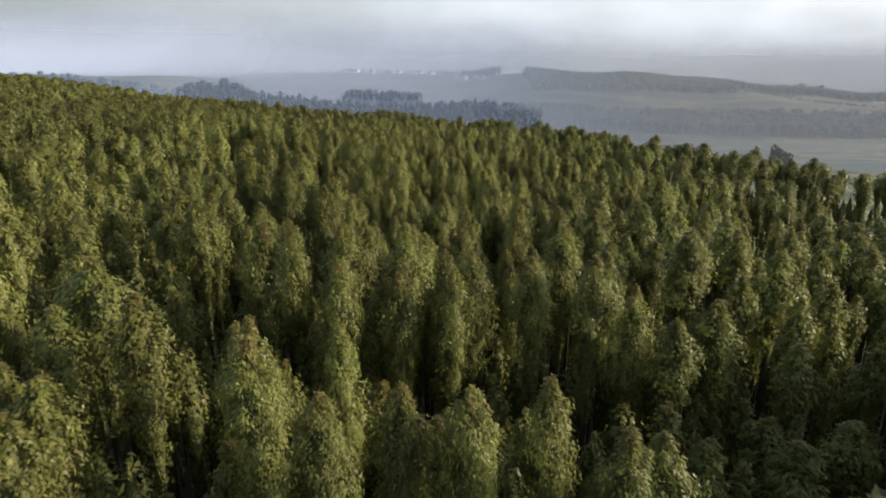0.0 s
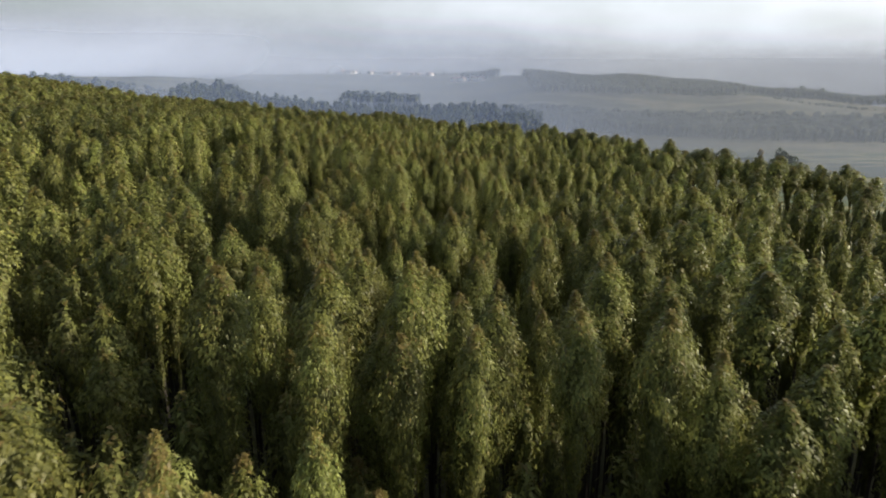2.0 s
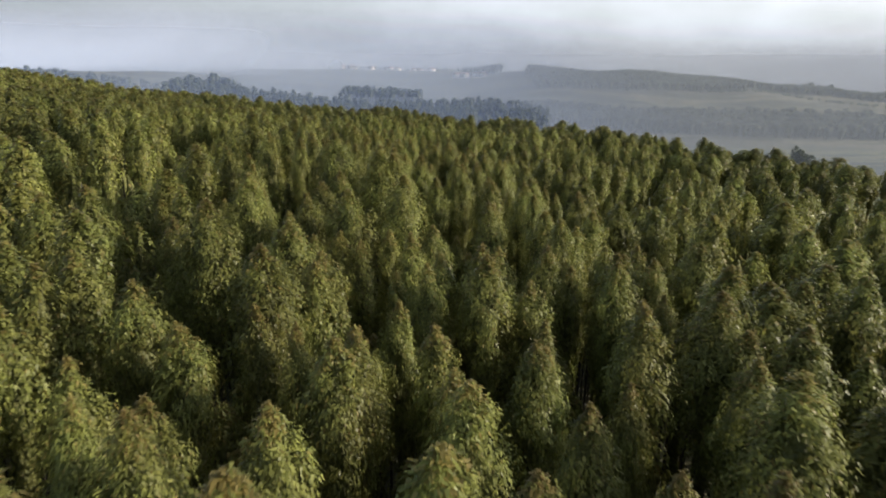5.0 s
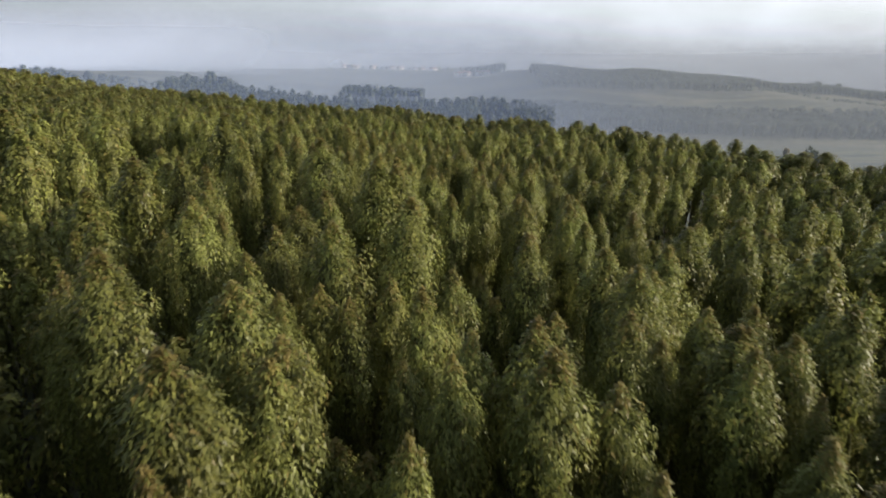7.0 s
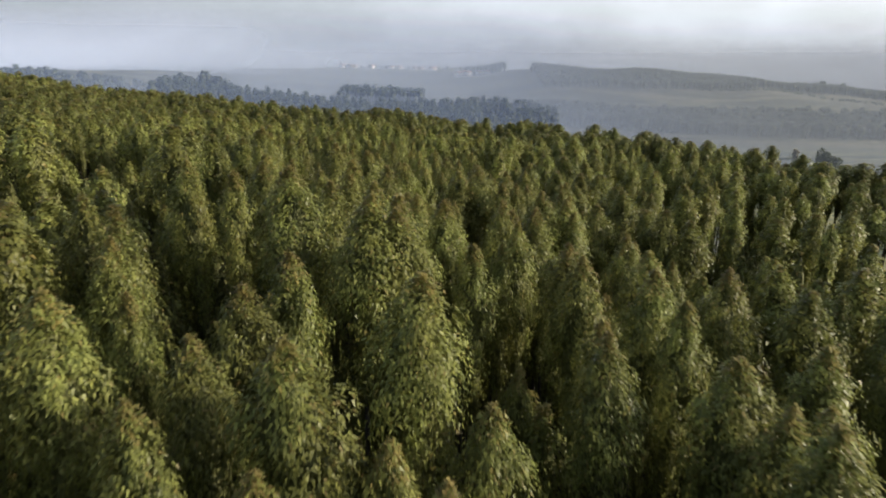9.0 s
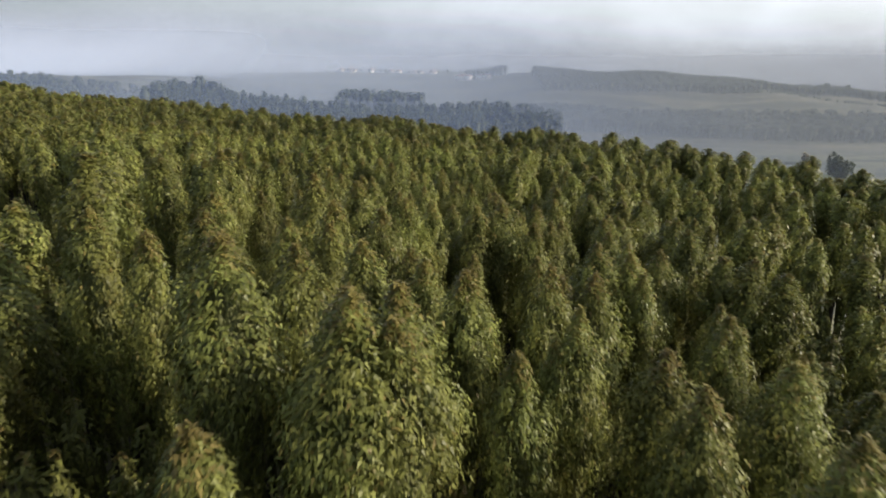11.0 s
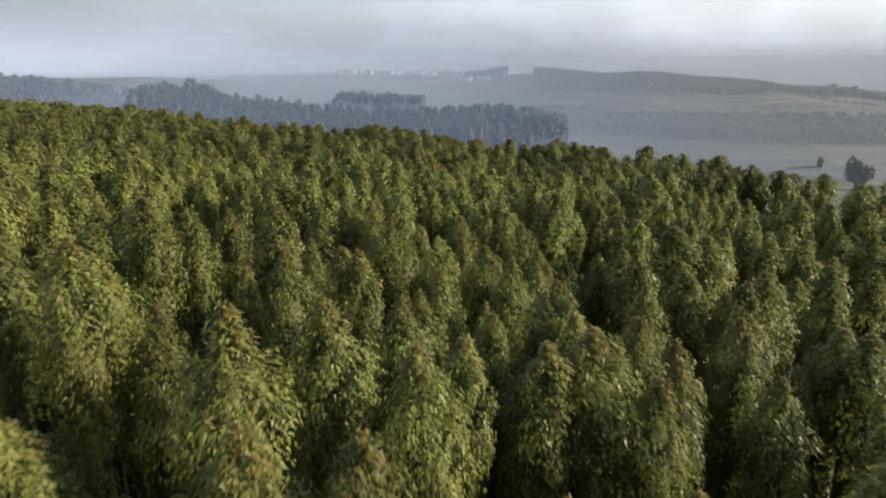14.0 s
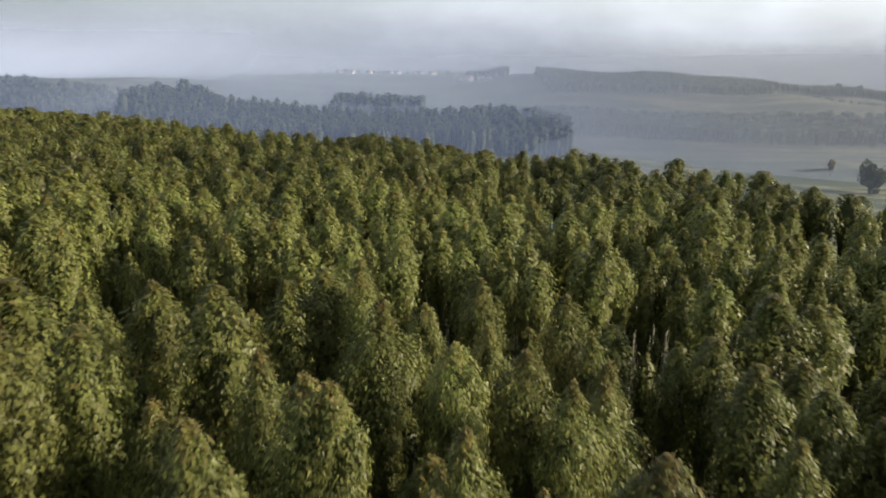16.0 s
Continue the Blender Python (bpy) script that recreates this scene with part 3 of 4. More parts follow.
ROWS_FROM_106_M = [
    (-5.2, 106.0, -0.6), (7.7, 106.3, -0.7), (-8.5, 106.3, -0.7), (-21.1, 106.4, -0.3), (15.1, 107.6, 0.1), (19.1, 107.8, -0.4), (8.2, 108.5, -0.4), (-19.5, 109.1, -0.3),
    (16.5, 109.4, 0.0), (-14.5, 110.4, -0.5), (10.1, 110.7, -0.4), (-6.5, 111.1, -1.0), (-21.9, 111.3, -0.0), (14.1, 111.5, -0.7), (-12.5, 111.7, -0.6), (19.8, 112.1, -0.4),
    (-15.5, 114.2, -0.1), (27.1, 116.7, 1.0), (-20.7, 117.6, -0.2), (29.4, 118.3, 1.0), (4.5, 118.7, -1.1), (1.2, 119.9, -1.8), (-34.3, 120.1, -0.8), (-26.0, 120.5, -0.9),
    (38.0, 121.4, -0.8), (17.7, 121.5, -0.5), (-30.9, 121.9, -0.6), (16.2, 124.8, -1.1), (43.1, 128.6, 1.2), (-1.1, 129.5, -1.2), (28.2, 132.3, 0.4), (28.8, 134.0, -0.3),
]
ROWS_FROM_134_M = [
    (6.9, 134.5, -1.9), (19.5, 139.3, 0.4), (29.7, 145.7, 0.3), (8.8, 151.5, 0.4), (3.9, 157.1, -2.1),
]
KNOWN_TREES = [*ROWS_FROM_13_M, *ROWS_FROM_29_M, *ROWS_FROM_38_M, *ROWS_FROM_43_M, *ROWS_FROM_48_M, *ROWS_FROM_56_M, *ROWS_FROM_64_M, *ROWS_FROM_72_M, *ROWS_FROM_80_M, *ROWS_FROM_87_M, *ROWS_FROM_93_M, *ROWS_FROM_106_M, *ROWS_FROM_134_M]


def is_close(x, y):
    """The stretch of the plantation that stands along the flight."""
    side = x + 2 + 0.045 * (y - 40)
    return 12 < y < 95 and abs(side) < min(11.0, 5 + 0.5 * (y - 12), 4 + 0.5 * (95 - y))


def planted():
    """All standing trees as (x, y, height of the tip, share of the full width, whether it is an overtopped tree)."""
    rng = np.random.default_rng(7)
    known = np.array(KNOWN_TREES)

    def swell(x, y):
        """How far the trees known nearby rise above the general top."""
        w = np.exp(-((known[:, 0] - x) ** 2 + (known[:, 1] - y) ** 2) / 50.0)
        return float((w * known[:, 2]).sum() / (w.sum() + 0.6))

    def broad(rise):
        """Trees that overtop their neighbours have the broader crowns."""
        return min(1.22, max(0.72, 1.03 + 0.2 * rise))

    spots = [(x, y, float(canopy(x, y)) + d, broad(d - swell(x, y)) * rng.uniform(0.86, 1.14), False) for x, y, d in KNOWN_TREES]
    cell, grid = 3.0, {}
    for x, y, *rest in spots:
        grid.setdefault((int(x // cell), int(y // cell)), []).append((x, y))

    def free(x, y, apart):
        k = (int(x // cell), int(y // cell))
        return not any((x - ax) ** 2 + (y - ay) ** 2 < apart ** 2 for i in (-1, 0, 1) for j in (-1, 0, 1) for ax, ay in grid.get((k[0] + i, k[1] + j), ()))

    tilt = radians(14)
    for row in range(-140, 140):
        for col in range(-140, 140):
            gx, gy = col * 1.9, row * 2.05
            x = gx * math.cos(tilt) - gy * math.sin(tilt) + rng.normal(0, 0.35)
            y = 60 + gx * math.sin(tilt) + gy * math.cos(tilt) + rng.normal(0, 0.35)
            high, lone, share, second = rng.normal(0, 1), rng.random(), rng.uniform(0.9, 1.15), rng.random() < 0.45
            if not (-135 < x < 115 and -26 < y < 175) or x > 50 + 0.62 * max(y, 0) or x < -44 - 0.75 * max(y, 0):
                continue
            if inside(x, y) < 1.5 or lone < 0.04:
                continue
            if ((x - 60) / 19) ** 2 + ((y - 68) / 15) ** 2 < 1:
                spots.append((x, y, float(canopy(x, y)) - 9.0 + 0.8 * high, 1.2, True))
                continue
            surveyed = abs(x + 2) < 0.5 * y - 3 and 16 < y < 100 and abs(x + 2) < 22
            if free(x, y, 2.1 if surveyed else 1.95 if y < 95 else 1.7):
                top = float(canopy(x, y)) + swell(x, y) + (0.5 * high - 2.4 if surveyed else 0.4 * high + ((0.75 if y > 95 else 0.25) if x > -15 else -0.25) - 1.0 * float(smooth(42, 68, -x)))
                if y < 25.5 and -11 < x < 17:
                    top = float(canopy(x, y)) - 4.2 + 0.5 * high
                elif y < 30 and 8 < x and y < (x + 3) / 0.78 - 4:
                    # trees out of view on the sun side, raised to throw more shade
                    top += 3.0
                elif second and not surveyed:
                    top, share = top - (2.3 if y < 90 else 0.7), share * 0.85
                spots.append((x, y, top, share * broad(0.7 * high) * (1.3 if inside(x, y) < 6 else 1.0), False))
                grid.setdefault((int(x // cell), int(y // cell)), []).append((x, y))
            elif free(x, y, 1.1) and ((abs(x + 2) < 9 + 0.5 * y and y < 140) or inside(x, y) < 22):
                spots.append((x, y, float(canopy(x, y)) - (4.2 if inside(x, y) < 10 else 4.7) + 0.7 * high, 1.0, True))
                grid.setdefault((int(x // cell), int(y // cell)), []).append((x, y))
    return spots


rng = np.random.default_rng(3)
patterns, TALL = [], 8
for kind in range(TALL + 3):
    w, length = rng.uniform(0.95, 1.22), rng.uniform(7.4, 8.6)
    tall = kind < TALL
    cv, cf, cs = crown_arrays(rng, 6700 if tall else 3200, length, w, 0.127 if tall else 0.15, 24, 9 if tall else 8, 0.34, rng.uniform(2.2, 2.9), rng.uniform(0.82, 1.1), 0.22 if tall else 0.28)
    tv, tf = trunk_arrays(rng)
    tree = new("eucalyptus_tree")
    mesh_object("crown", cv, cf, [LEAF, YOUNG, SHADED_MASS], cs, tree)
    mesh_object("trunk", tv, tf, [BARK], None, tree, True)
    for part_ in tree.children:
        part_.location.z = TREE
    if kind < TALL:
        tagged(tree, "slender young eucalyptus with olive-green crown and brownish tip", "tree", "plantation eucalyptus trees")
    else:
        tagged(tree, "short overtopped eucalyptus in the shade of its taller neighbours", "tree", "plantation eucalyptus trees")
    patterns.append(tree)
used = set()
far_spots = []
for x, y, top, share, low in planted():
    if not is_close(x, y) or (low and abs(x + 4) > 5):
        far_spots.append((x, y, top, share, low))
        continue
    k = int(rng.integers(TALL, TALL + 3)) if low else int(rng.integers(TALL))
    m = pose(x, y, top - TREE, rng.normal(0, 1.2), rng.normal(0, 1.2), rng.uniform(0, 360)) @ Matrix.Diagonal((share, share, 1, 1))
    if k not in used:
        used.add(k)
        patterns[k].matrix_basis = pose(x, y, top - TREE, 0, 0, rng.uniform(0, 360))
    else:
        copy_thing(patterns[k], m)
for k, tree in enumerate(patterns):
    if k not in used:
        raise ValueError("a pattern was never planted")


def stand(name, spots, leaves, size, label, leaf=(LEAF, YOUNG, SHADED_MASS), seed=11, trunks=True, wide=1.0, grid=(14, 9), length=(6.5, 8.0), solid=0.5, peak=(2.2, 2.9), blunt=(0.85, 1.12), ruffle=0.9, slim=0.27):
    """Many trees as one mesh."""
    r = np.random.default_rng(seed)
    kinds = [(crown_arrays(r, leaves, r.uniform(*length), r.uniform(0.85, 1.1), size, *grid, solid, r.uniform(*peak), r.uniform(*blunt), slim, 0.6, ruffle), trunk_arrays(r, 4)) for _ in range(10)]
    vs, fs, ss, n = [], [], [], 0
    for x, y, top, *rest in spots:
        (cv, cf, cs), (tv, tf) = kinds[int(r.integers(10))]
        a, k = r.uniform(0, 2 * math.pi), wide * r.uniform(0.88, 1.15) * (rest[0] if rest else 1.0)
        ca, sa = math.cos(a) * k, math.sin(a) * k
        for v, f, slot in ((cv, cf, cs), (tv, tf, np.full(len(tf), 3)))[:2 if trunks else 1]:
            vs.append(np.stack([v[:, 0] * ca - v[:, 1] * sa + x, v[:, 0] * sa + v[:, 1] * ca + y, v[:, 2] + top], -1))
            fs.append(f + n)
            ss.append(slot)
            n += len(v)
    ob = mesh_object(name, np.concatenate(vs), np.concatenate(fs), [*leaf, BARK], np.concatenate(ss))
    return tagged(ob, label, "forest", kind="stuff")


low = [s for s in far_spots if s[4]]


def afar(x, y):
    """How near the flight comes to a tree while it lies ahead, in metres; trees passed on the side count as far off."""
    side = abs(x + 3)
    gone = min(70.0, y - side / 0.78)
    return 999.0 if gone < -4 else math.hypot(side, y - max(0.0, gone))


def belt(least, most):
    return [s for s in far_spots if not s[4] and least <= afar(s[0], s[1]) < most]


stand("plantation_understorey", [s for s in low if afar(s[0], s[1]) < 36], 480, 0.24, "short overtopped eucalyptus trees in deep shade", seed=17, grid=(10, 7), solid=0.4)
stand("plantation_undergrowth", [s for s in low if afar(s[0], s[1]) >= 36], 40, 0.42, "short overtopped eucalyptus trees in deep shade", seed=13, grid=(7, 6), solid=0.5)
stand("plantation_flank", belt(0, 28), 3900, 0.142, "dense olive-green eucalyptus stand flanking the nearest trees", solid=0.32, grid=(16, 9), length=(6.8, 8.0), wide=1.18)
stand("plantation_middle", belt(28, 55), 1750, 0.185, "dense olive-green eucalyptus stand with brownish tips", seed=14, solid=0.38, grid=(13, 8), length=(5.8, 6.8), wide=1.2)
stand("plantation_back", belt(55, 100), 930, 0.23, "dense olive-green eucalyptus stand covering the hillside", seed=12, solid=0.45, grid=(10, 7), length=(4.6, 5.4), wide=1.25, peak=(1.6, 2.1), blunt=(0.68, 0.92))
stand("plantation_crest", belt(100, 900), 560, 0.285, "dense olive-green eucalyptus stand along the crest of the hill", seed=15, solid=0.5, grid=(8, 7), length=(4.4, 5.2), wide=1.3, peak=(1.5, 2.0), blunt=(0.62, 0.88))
# never in view: added, with broad solid crowns, to keep low sun out
stand("plantation_outskirts", belt(900, 1000), 110, 0.42, "dense unseen eucalyptus stand beside the flight, added for its shade", seed=16, solid=0.7, grid=(8, 7), wide=1.65)


def far_wood(name, rows, label, seed, high=21.0, loose=0.5, wide=1.3, least=0.82, leaves=64, size=1.0):
    """A wood across the valley: rows of (from, to, depth, spacing)."""
    r = np.random.default_rng(seed)
    spots = []
    for (ax, ay), (bx, by), depth, step in rows:
        n = int(math.hypot(bx - ax, by - ay) / step)
        for i in range(n):
            for j in range(max(1, int(depth / step))):
                t = (i + r.uniform(0, 1)) / n
                x = ax + (bx - ax) * t + r.normal(0, loose * step)
                y = ay + (by - ay) * t + j * step + r.normal(0, loose * step)
                spots.append((x, y, float(ground_height(x, y)) + high * r.uniform(least, 1.06)))
    return stand(name, spots, leaves, size, label, (FAR_LEAF, FAR_LEAF, FAR_MASS), seed, False, wide * 1.3, (8, 6), (high * 0.97, high * 1.05), 0.8, (1.3, 1.6), (0.6, 0.75))


far_wood("woodland_spur", [((-146, 350), (16, 352), 48, 3.6)], "dark eucalyptus wood on a spur across the misty valley", 21, wide=1.5, least=0.95, leaves=150, size=0.7)
far_wood("hilltop_clump", [((-64, 424), (-16, 424), 24, 3.6)], "dark flat-topped clump of trees on a misty hilltop", 25, 17.0, wide=1.8, least=0.93)
far_wood("spur_end_woodland", [((14, 392), (64, 398), 36, 3.6), ((12, 358), (58, 384), 26, 3.6)], "dark wood at the end of a misty spur", 26, 15.0, wide=1.5)
far_wood("young_woodland", [((-110, 402), (20, 400), 26, 4.5)], "young trees on a hazy slope between two woods", 27, 13.0, wide=1.5)
far_wood("ridge_woodland", [((104, 715), (330, 735), 130, 6.0), ((270, 796), (640, 764), 44, 6.0)], "belt of dark trees along a misty ridge", 22, 9.0, wide=2.4, least=0.92)
far_wood("ridge_hedge", [((290, 838), (640, 812), 6, 4.0), ((250, 735), (480, 722), 12, 5.0)], "low dark hedge trees on a misty ridge", 30, 2.8, wide=1.2)
far_wood("valley_woodland", [((40, 545), (640, 520), 84, 6.5)], "belt of dark trees at the foot of a misty hill", 23, 11.0, wide=2.4, least=0.92)
far_wood("hill_woodland", [((-420, 560), (-190, 560), 90, 7.0)], "hazy wood on a far hill", 24, 13.0, wide=2.2)

far_wood("village_trees", [((28, 852), (74, 828), 24, 5.5)], "round trees about a hamlet in the mist", 28, 11.5, wide=2.8)
far_wood("spur_knoll_trees", [((-131, 388), (-120, 390), 8, 3.6), ((-145, 354), (-134, 356), 12, 3.6)], "taller clump of trees above a misty spur", 35, 25.0, wide=2.2, least=0.92)
far_wood("village_hedge", [((-150, 1040), (-84, 1044), 12, 8.0), ((-60, 1068), (20, 1070), 10, 11.0)], "low dark trees between houses of a hamlet", 29, 6.5, wide=2.0)

# ---- single trees across the valley ----


def broad_tree(x, y, high, spread, label, seed, leaf=FAR_LEAF):
    """A broad tree: forked trunk and a crown of many leafy clumps with gaps."""
    r = np.random.default_rng(seed)
    tree = new("valley_tree")
    tree.location = (x, y, float(ground_height(x, y)) - 0.2)
    a = np.linspace(0, 2 * math.pi, 8, endpoint=False)
    limbs_v, limbs_f = [], []
    ends = [(0, 0, high * 0.55)] + [(spread * 0.5 * math.cos(t), spread * 0.5 * math.sin(t), high * r.uniform(0.45, 0.75)) for t in np.linspace(0, 6.28, 6)[:5]]
    for k, e in enumerate(ends):
        base = np.array((0, 0, 0 if k == 0 else high * 0.22))
        e = np.array(e)
        w0, w1 = (high * 0.03, high * 0.012) if k == 0 else (high * 0.014, high * 0.004)
        n = len(limbs_v) * 16
        limbs_v.append(np.concatenate([base + np.stack([w0 * np.cos(a), w0 * np.sin(a), 0 * a], -1), e + np.stack([w1 * np.cos(a), w1 * np.sin(a), 0 * a], -1)]))
        i = np.arange(8)
        j = (i + 1) % 8
        limbs_f.append(np.concatenate([np.stack([i, j, j + 8], -1), np.stack([i, j + 8, i + 8], -1)]) + n)
    mesh_object("trunk", np.concatenate(limbs_v), np.concatenate(limbs_f), [BARK], None, tree, True)
    clumps = 26
    way = r.normal(size=(clumps, 3))
    way /= np.linalg.norm(way, axis=1)[:, None]
    mid_ = way * r.uniform(0.35, 1.0, clumps)[:, None] * (spread * 0.36, spread * 0.36, high * 0.42) + (0, 0, high * 0.48)
    leaves = 2600
    which = r.integers(clumps, size=leaves)
    d = r.normal(size=(leaves, 3))
    d /= np.linalg.norm(d, axis=1)[:, None]
    place = mid_[which] + d * (spread * r.uniform(0.10, 0.17, clumps))[which][:, None]
    p1, p2 = r.normal(size=(leaves, 3)), r.normal(size=(leaves, 3))
    size = high * 0.022
    v = np.stack([place + p1 * size, place + p2 * size, place - (p1 + p2) * size], 1).reshape(-1, 3)
    mesh_object("crown", v, np.arange(leaves * 3).reshape(-1, 3), [leaf], None, tree)
    tagged(tree, label, "tree")


broad_tree(198, 400, 10.5, 4.0, "slender pale tree standing alone in misty pasture", 31, SUNLIT_LEAF)
broad_tree(188, 353, 17.5, 14.0, "broad dark tree standing in misty pasture", 32)
broad_tree(450, 818, 13.0, 8.0, "small round tree on a misty ridge", 33)
broad_tree(474, 816, 14.0, 8.5, "small round tree on a misty ridge", 34)

# ---- houses ----
PLASTER = rough_material("white_plaster", [(0.3, (0.76, 0.75, 0.73)), (0.7, (0.86, 0.85, 0.83))], 0.8, bump=0.1, rough=0.8)
TILE = rough_material("weathered_roof_tile", [(0.3, (0.20, 0.10, 0.07)), (0.7, (0.34, 0.19, 0.14))], 1.6, rough=0.85)
GLASS = rough_material("dark_window", [(0.3, (0.02, 0.025, 0.03)), (0.7, (0.05, 0.055, 0.06))], 2.0, rough=0.2)


def box_arrays(x0, x1, y0, y1, z0, z1):
    v = [(x, y, z) for z in (z0, z1) for y in (y0, y1) for x in (x0, x1)]
    f = [(0, 2, 3, 1), (4, 5, 7, 6), (0, 1, 5, 4), (2, 6, 7, 3), (0, 4, 6, 2), (1, 3, 7, 5)]
    return v, f


def house(x, y, turn, long=10.0, deep=7.0, wall=3.4, roof=2.6):
    """A white house with a tiled gable roof, its door and windows on the sides towards -y."""
    home = new("house")
    home.matrix_basis = pose(x, y, float(ground_height(x, y)) - 0.3, 0, 0, turn)
    a, b, t = long / 2, deep / 2, wall + roof
    v = [(-a, -b, 0), (a, -b, 0), (a, b, 0), (-a, b, 0), (-a, -b, wall), (a, -b, wall), (a, b, wall), (-a, b, wall), (-a, 0, t - 0.1), (a, 0, t - 0.1)]
    f = [(0, 1, 5), (0, 5, 4), (2, 3, 7), (2, 7, 6), (1, 2, 6), (1, 6, 5), (5, 6, 9), (3, 0, 4), (3, 4, 7), (7, 4, 8)]
    mesh_object("wall", v, f, [PLASTER], None, home)
    o, k = 0.45, 0.22
    v = []
    for e in (-a - o, a + o):
        v += [(e, -b - o, wall - roof * o / b), (e, 0, t), (e, b + o, wall - roof * o / b), (e, -b - o, wall - roof * o / b + k), (e, 0, t + k), (e, b + o, wall - roof * o / b + k)]
    f = [(3, 9, 10, 4), (4, 10, 11, 5), (0, 1, 7, 6), (1, 2, 8, 7), (0, 6, 9, 3), (2, 5, 11, 8), (0, 3, 4, 1), (1, 4, 5, 2), (6, 7, 10, 9), (7, 8, 11, 10)]
    mesh_object("roof", v, f, [TILE], None, home)
    mesh_object("door", *box_arrays(-0.5, 0.5, -b - 0.05, -b + 0.05, 0.3, 2.4), [TILE], None, home)
    for side in (-0.62, 0.62):
        mesh_object("window", *box_arrays(side * a - 0.6, side * a + 0.6, -b - 0.05, -b + 0.05, 1.2, 2.5), [GLASS], None, home)
    mesh_object("window", *box_arrays(-a - 0.05, -a + 0.05, -0.6, 0.6, 1.2, 2.5), [GLASS], None, home)
    tagged(home, "small white house with a tiled gable roof, hazy in mist", "house", "houses of a hamlet")


for x, y, turn, long in ((-157, 1060, 40, 9), (-141, 1050, 35, 14), (-113, 1066, 48, 8), (-81, 1050, 60, 9), (-69, 1044, 75, 13), (-46, 1062, 64, 6),
                         (-36, 1066, 58, 7), (-17, 1050, 45, 11), (17, 832, 55, 9), (23, 838, 40, 11), (28, 831, 58, 9), (42, 834, 50, 8), (50, 832, 40, 8),
                         (-323, 551, 80, 7), (-296, 548, 5, 9)):
    house(x, y, turn, long, 5.5 if y < 600 else 7.0 if long < 10 else 8.0, *((3.6, 1.8) if y < 600 else (4.4, 2.0)))

# ---- mist ----


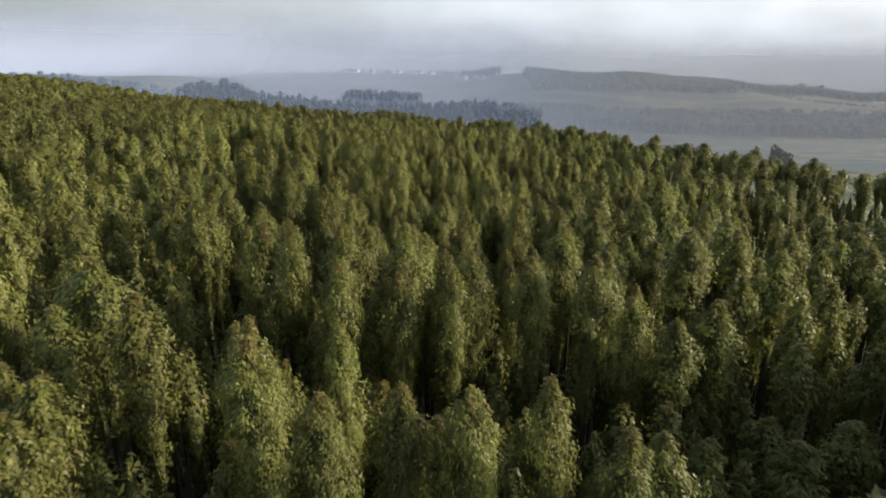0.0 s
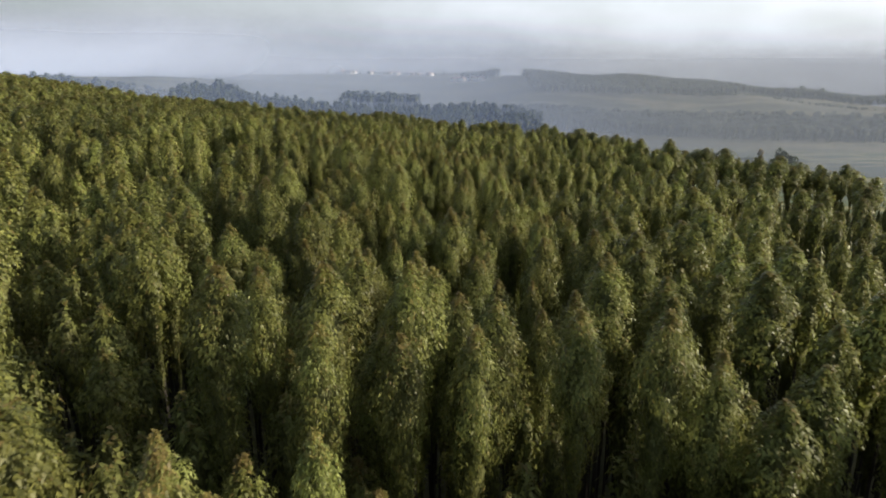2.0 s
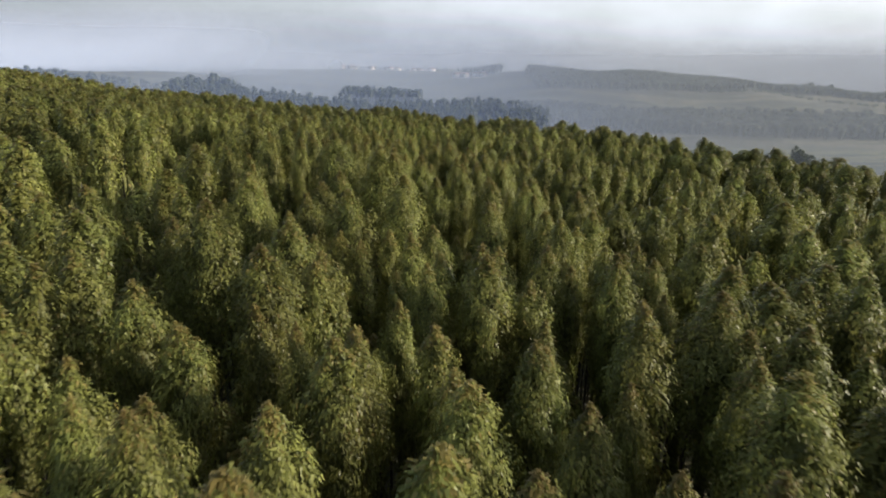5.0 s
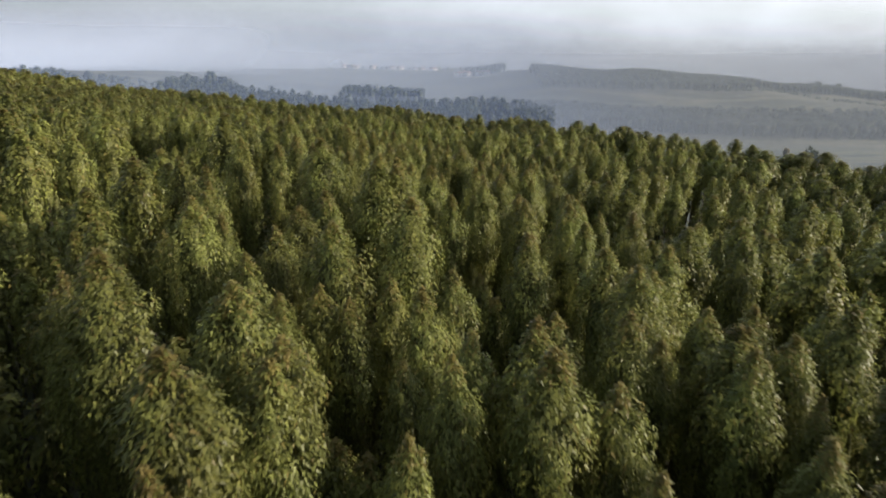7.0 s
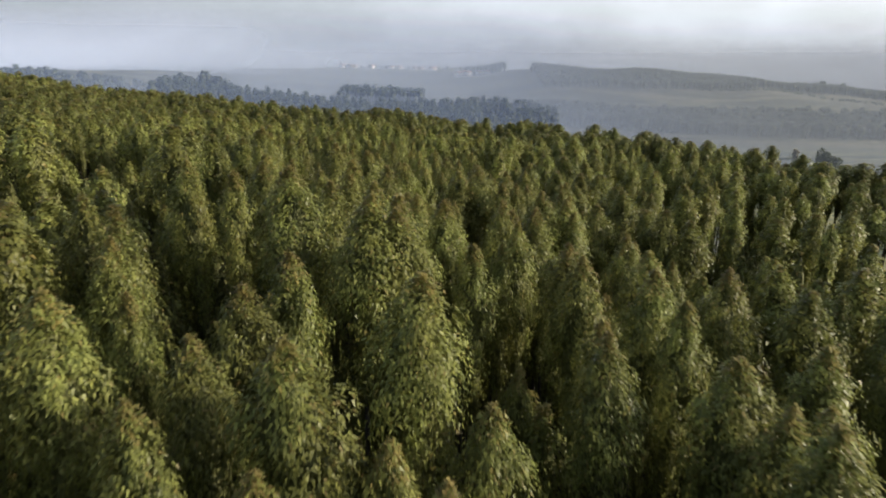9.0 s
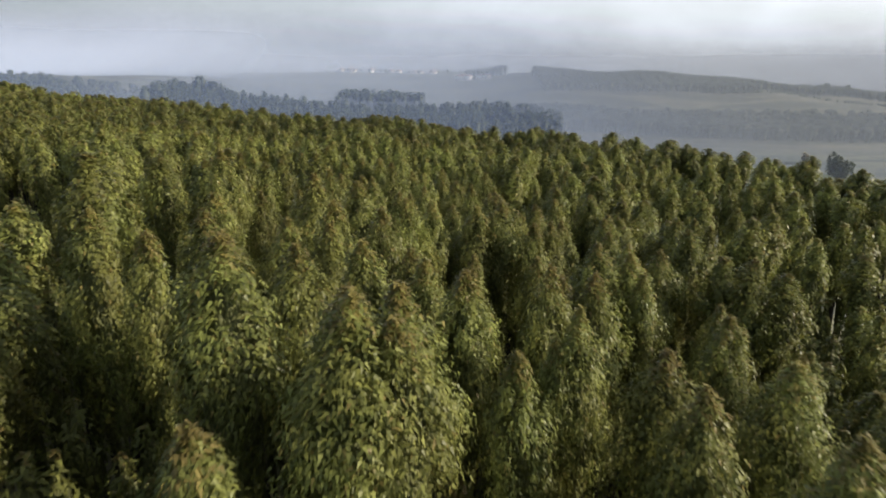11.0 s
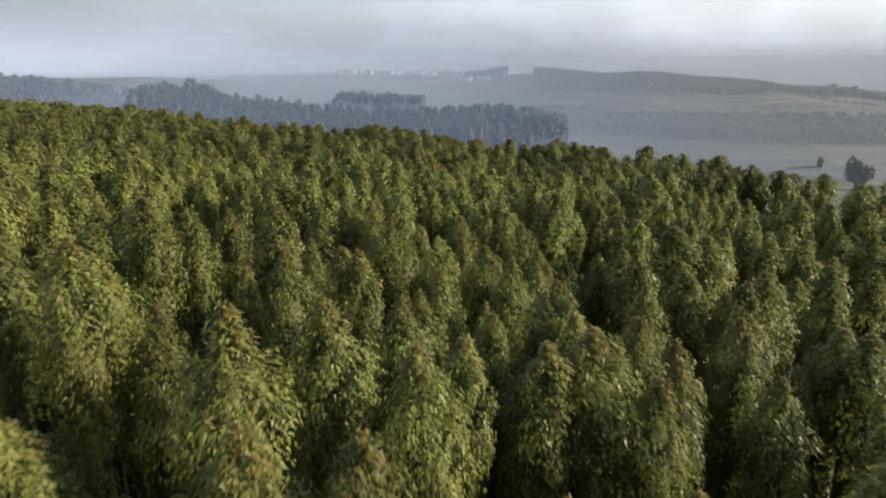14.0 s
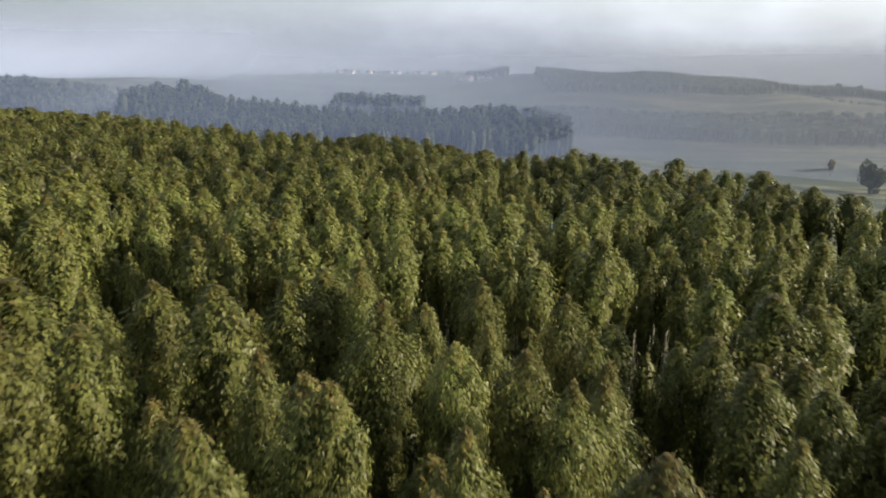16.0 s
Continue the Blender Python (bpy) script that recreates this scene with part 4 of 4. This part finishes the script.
def mist_material(name, share, colour, seed, uneven, top, bank=False, ends=None):
    m, n, l = node_material(name)
    geo, stretch, noise_, mr = n.new("ShaderNodeNewGeometry"), n.new("ShaderNodeMapping"), n.new("ShaderNodeTexNoise"), n.new("ShaderNodeMapRange")
    stretch.inputs["Scale"].default_value = (1.0, 0.35, 2.0)
    stretch.inputs["Location"].default_value = (seed * 37.0, seed * 11.0, 0)
    noise_.inputs["Scale"].default_value, noise_.inputs["Detail"].default_value = 0.005, 3.0
    l.new(geo.outputs["Position"], stretch.inputs["Vector"])
    l.new(stretch.outputs[0], noise_.inputs["Vector"])
    mr.inputs["From Min"].default_value, mr.inputs["From Max"].default_value = 0.3, 0.7
    mr.inputs["To Min"].default_value, mr.inputs["To Max"].default_value = share * (1 - uneven), min(0.96, share * (1 + uneven))
    l.new(noise_.outputs[0], mr.inputs["Value"])
    # the bank thins out above
    sep, thin, mul = n.new("ShaderNodeSeparateXYZ"), n.new("ShaderNodeMapRange"), n.new("ShaderNodeMath")
    thin.interpolation_type = "SMOOTHSTEP"
    thin.inputs["From Min"].default_value, thin.inputs["From Max"].default_value = 30.0, top
    thin.inputs["To Min"].default_value, thin.inputs["To Max"].default_value = 1.0, 0.0
    mul.operation = "MULTIPLY"
    l.new(geo.outputs["Position"], sep.inputs[0])
    l.new(sep.outputs["Z"], thin.inputs["Value"])
    l.new(mr.outputs[0], mul.inputs[0])
    l.new(thin.outputs[0], mul.inputs[1])
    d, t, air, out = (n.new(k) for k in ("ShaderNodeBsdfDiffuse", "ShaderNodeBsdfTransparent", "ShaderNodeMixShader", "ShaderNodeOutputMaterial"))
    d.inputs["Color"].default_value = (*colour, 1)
    # the shading normal is fixed on the sun, so a veil looks evenly lit whichever way it hangs
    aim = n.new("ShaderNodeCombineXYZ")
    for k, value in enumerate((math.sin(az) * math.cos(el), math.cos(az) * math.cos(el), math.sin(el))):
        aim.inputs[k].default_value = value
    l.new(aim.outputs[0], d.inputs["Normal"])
    density = mul
    # a low cloud lies on the hill, open beneath; a veil may thin out to one side
    edges = ([("Z", -2.0, 32.0)] if bank else []) + ([("X", *ends)] if ends else [])
    for axis, none, full in edges:
        edge, more = n.new("ShaderNodeMapRange"), n.new("ShaderNodeMath")
        edge.interpolation_type = "SMOOTHSTEP"
        edge.inputs["From Min"].default_value, edge.inputs["From Max"].default_value = none, full
        more.operation = "MULTIPLY"
        l.new(sep.outputs[axis], edge.inputs["Value"])
        l.new(density.outputs[0], more.inputs[0])
        l.new(edge.outputs[0], more.inputs[1])
        density = more
    l.new(density.outputs[0], air.inputs[0])
    l.new(t.outputs[0], air.inputs[1])
    l.new(d.outputs[0], air.inputs[2])
    l.new(air.outputs[0], out.inputs["Surface"])
    return m


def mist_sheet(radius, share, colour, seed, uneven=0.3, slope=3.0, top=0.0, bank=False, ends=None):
    """A thin sheet that stands in for haze and morning mist, curves round the valley and rises outwards."""
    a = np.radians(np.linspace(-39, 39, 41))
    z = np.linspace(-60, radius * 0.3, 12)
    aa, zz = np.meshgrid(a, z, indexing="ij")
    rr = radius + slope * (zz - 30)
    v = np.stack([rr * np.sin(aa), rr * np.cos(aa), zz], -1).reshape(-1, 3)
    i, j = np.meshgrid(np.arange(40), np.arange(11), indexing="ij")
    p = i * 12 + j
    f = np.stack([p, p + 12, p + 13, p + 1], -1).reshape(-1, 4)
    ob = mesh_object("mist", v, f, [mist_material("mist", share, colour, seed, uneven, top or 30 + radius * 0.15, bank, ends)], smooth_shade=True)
    tagged(ob, "thin pale sheet standing in for haze and morning mist in the valley", "mist", kind="stuff")


# the brightness and blue of distant haze are put into these sheet tints
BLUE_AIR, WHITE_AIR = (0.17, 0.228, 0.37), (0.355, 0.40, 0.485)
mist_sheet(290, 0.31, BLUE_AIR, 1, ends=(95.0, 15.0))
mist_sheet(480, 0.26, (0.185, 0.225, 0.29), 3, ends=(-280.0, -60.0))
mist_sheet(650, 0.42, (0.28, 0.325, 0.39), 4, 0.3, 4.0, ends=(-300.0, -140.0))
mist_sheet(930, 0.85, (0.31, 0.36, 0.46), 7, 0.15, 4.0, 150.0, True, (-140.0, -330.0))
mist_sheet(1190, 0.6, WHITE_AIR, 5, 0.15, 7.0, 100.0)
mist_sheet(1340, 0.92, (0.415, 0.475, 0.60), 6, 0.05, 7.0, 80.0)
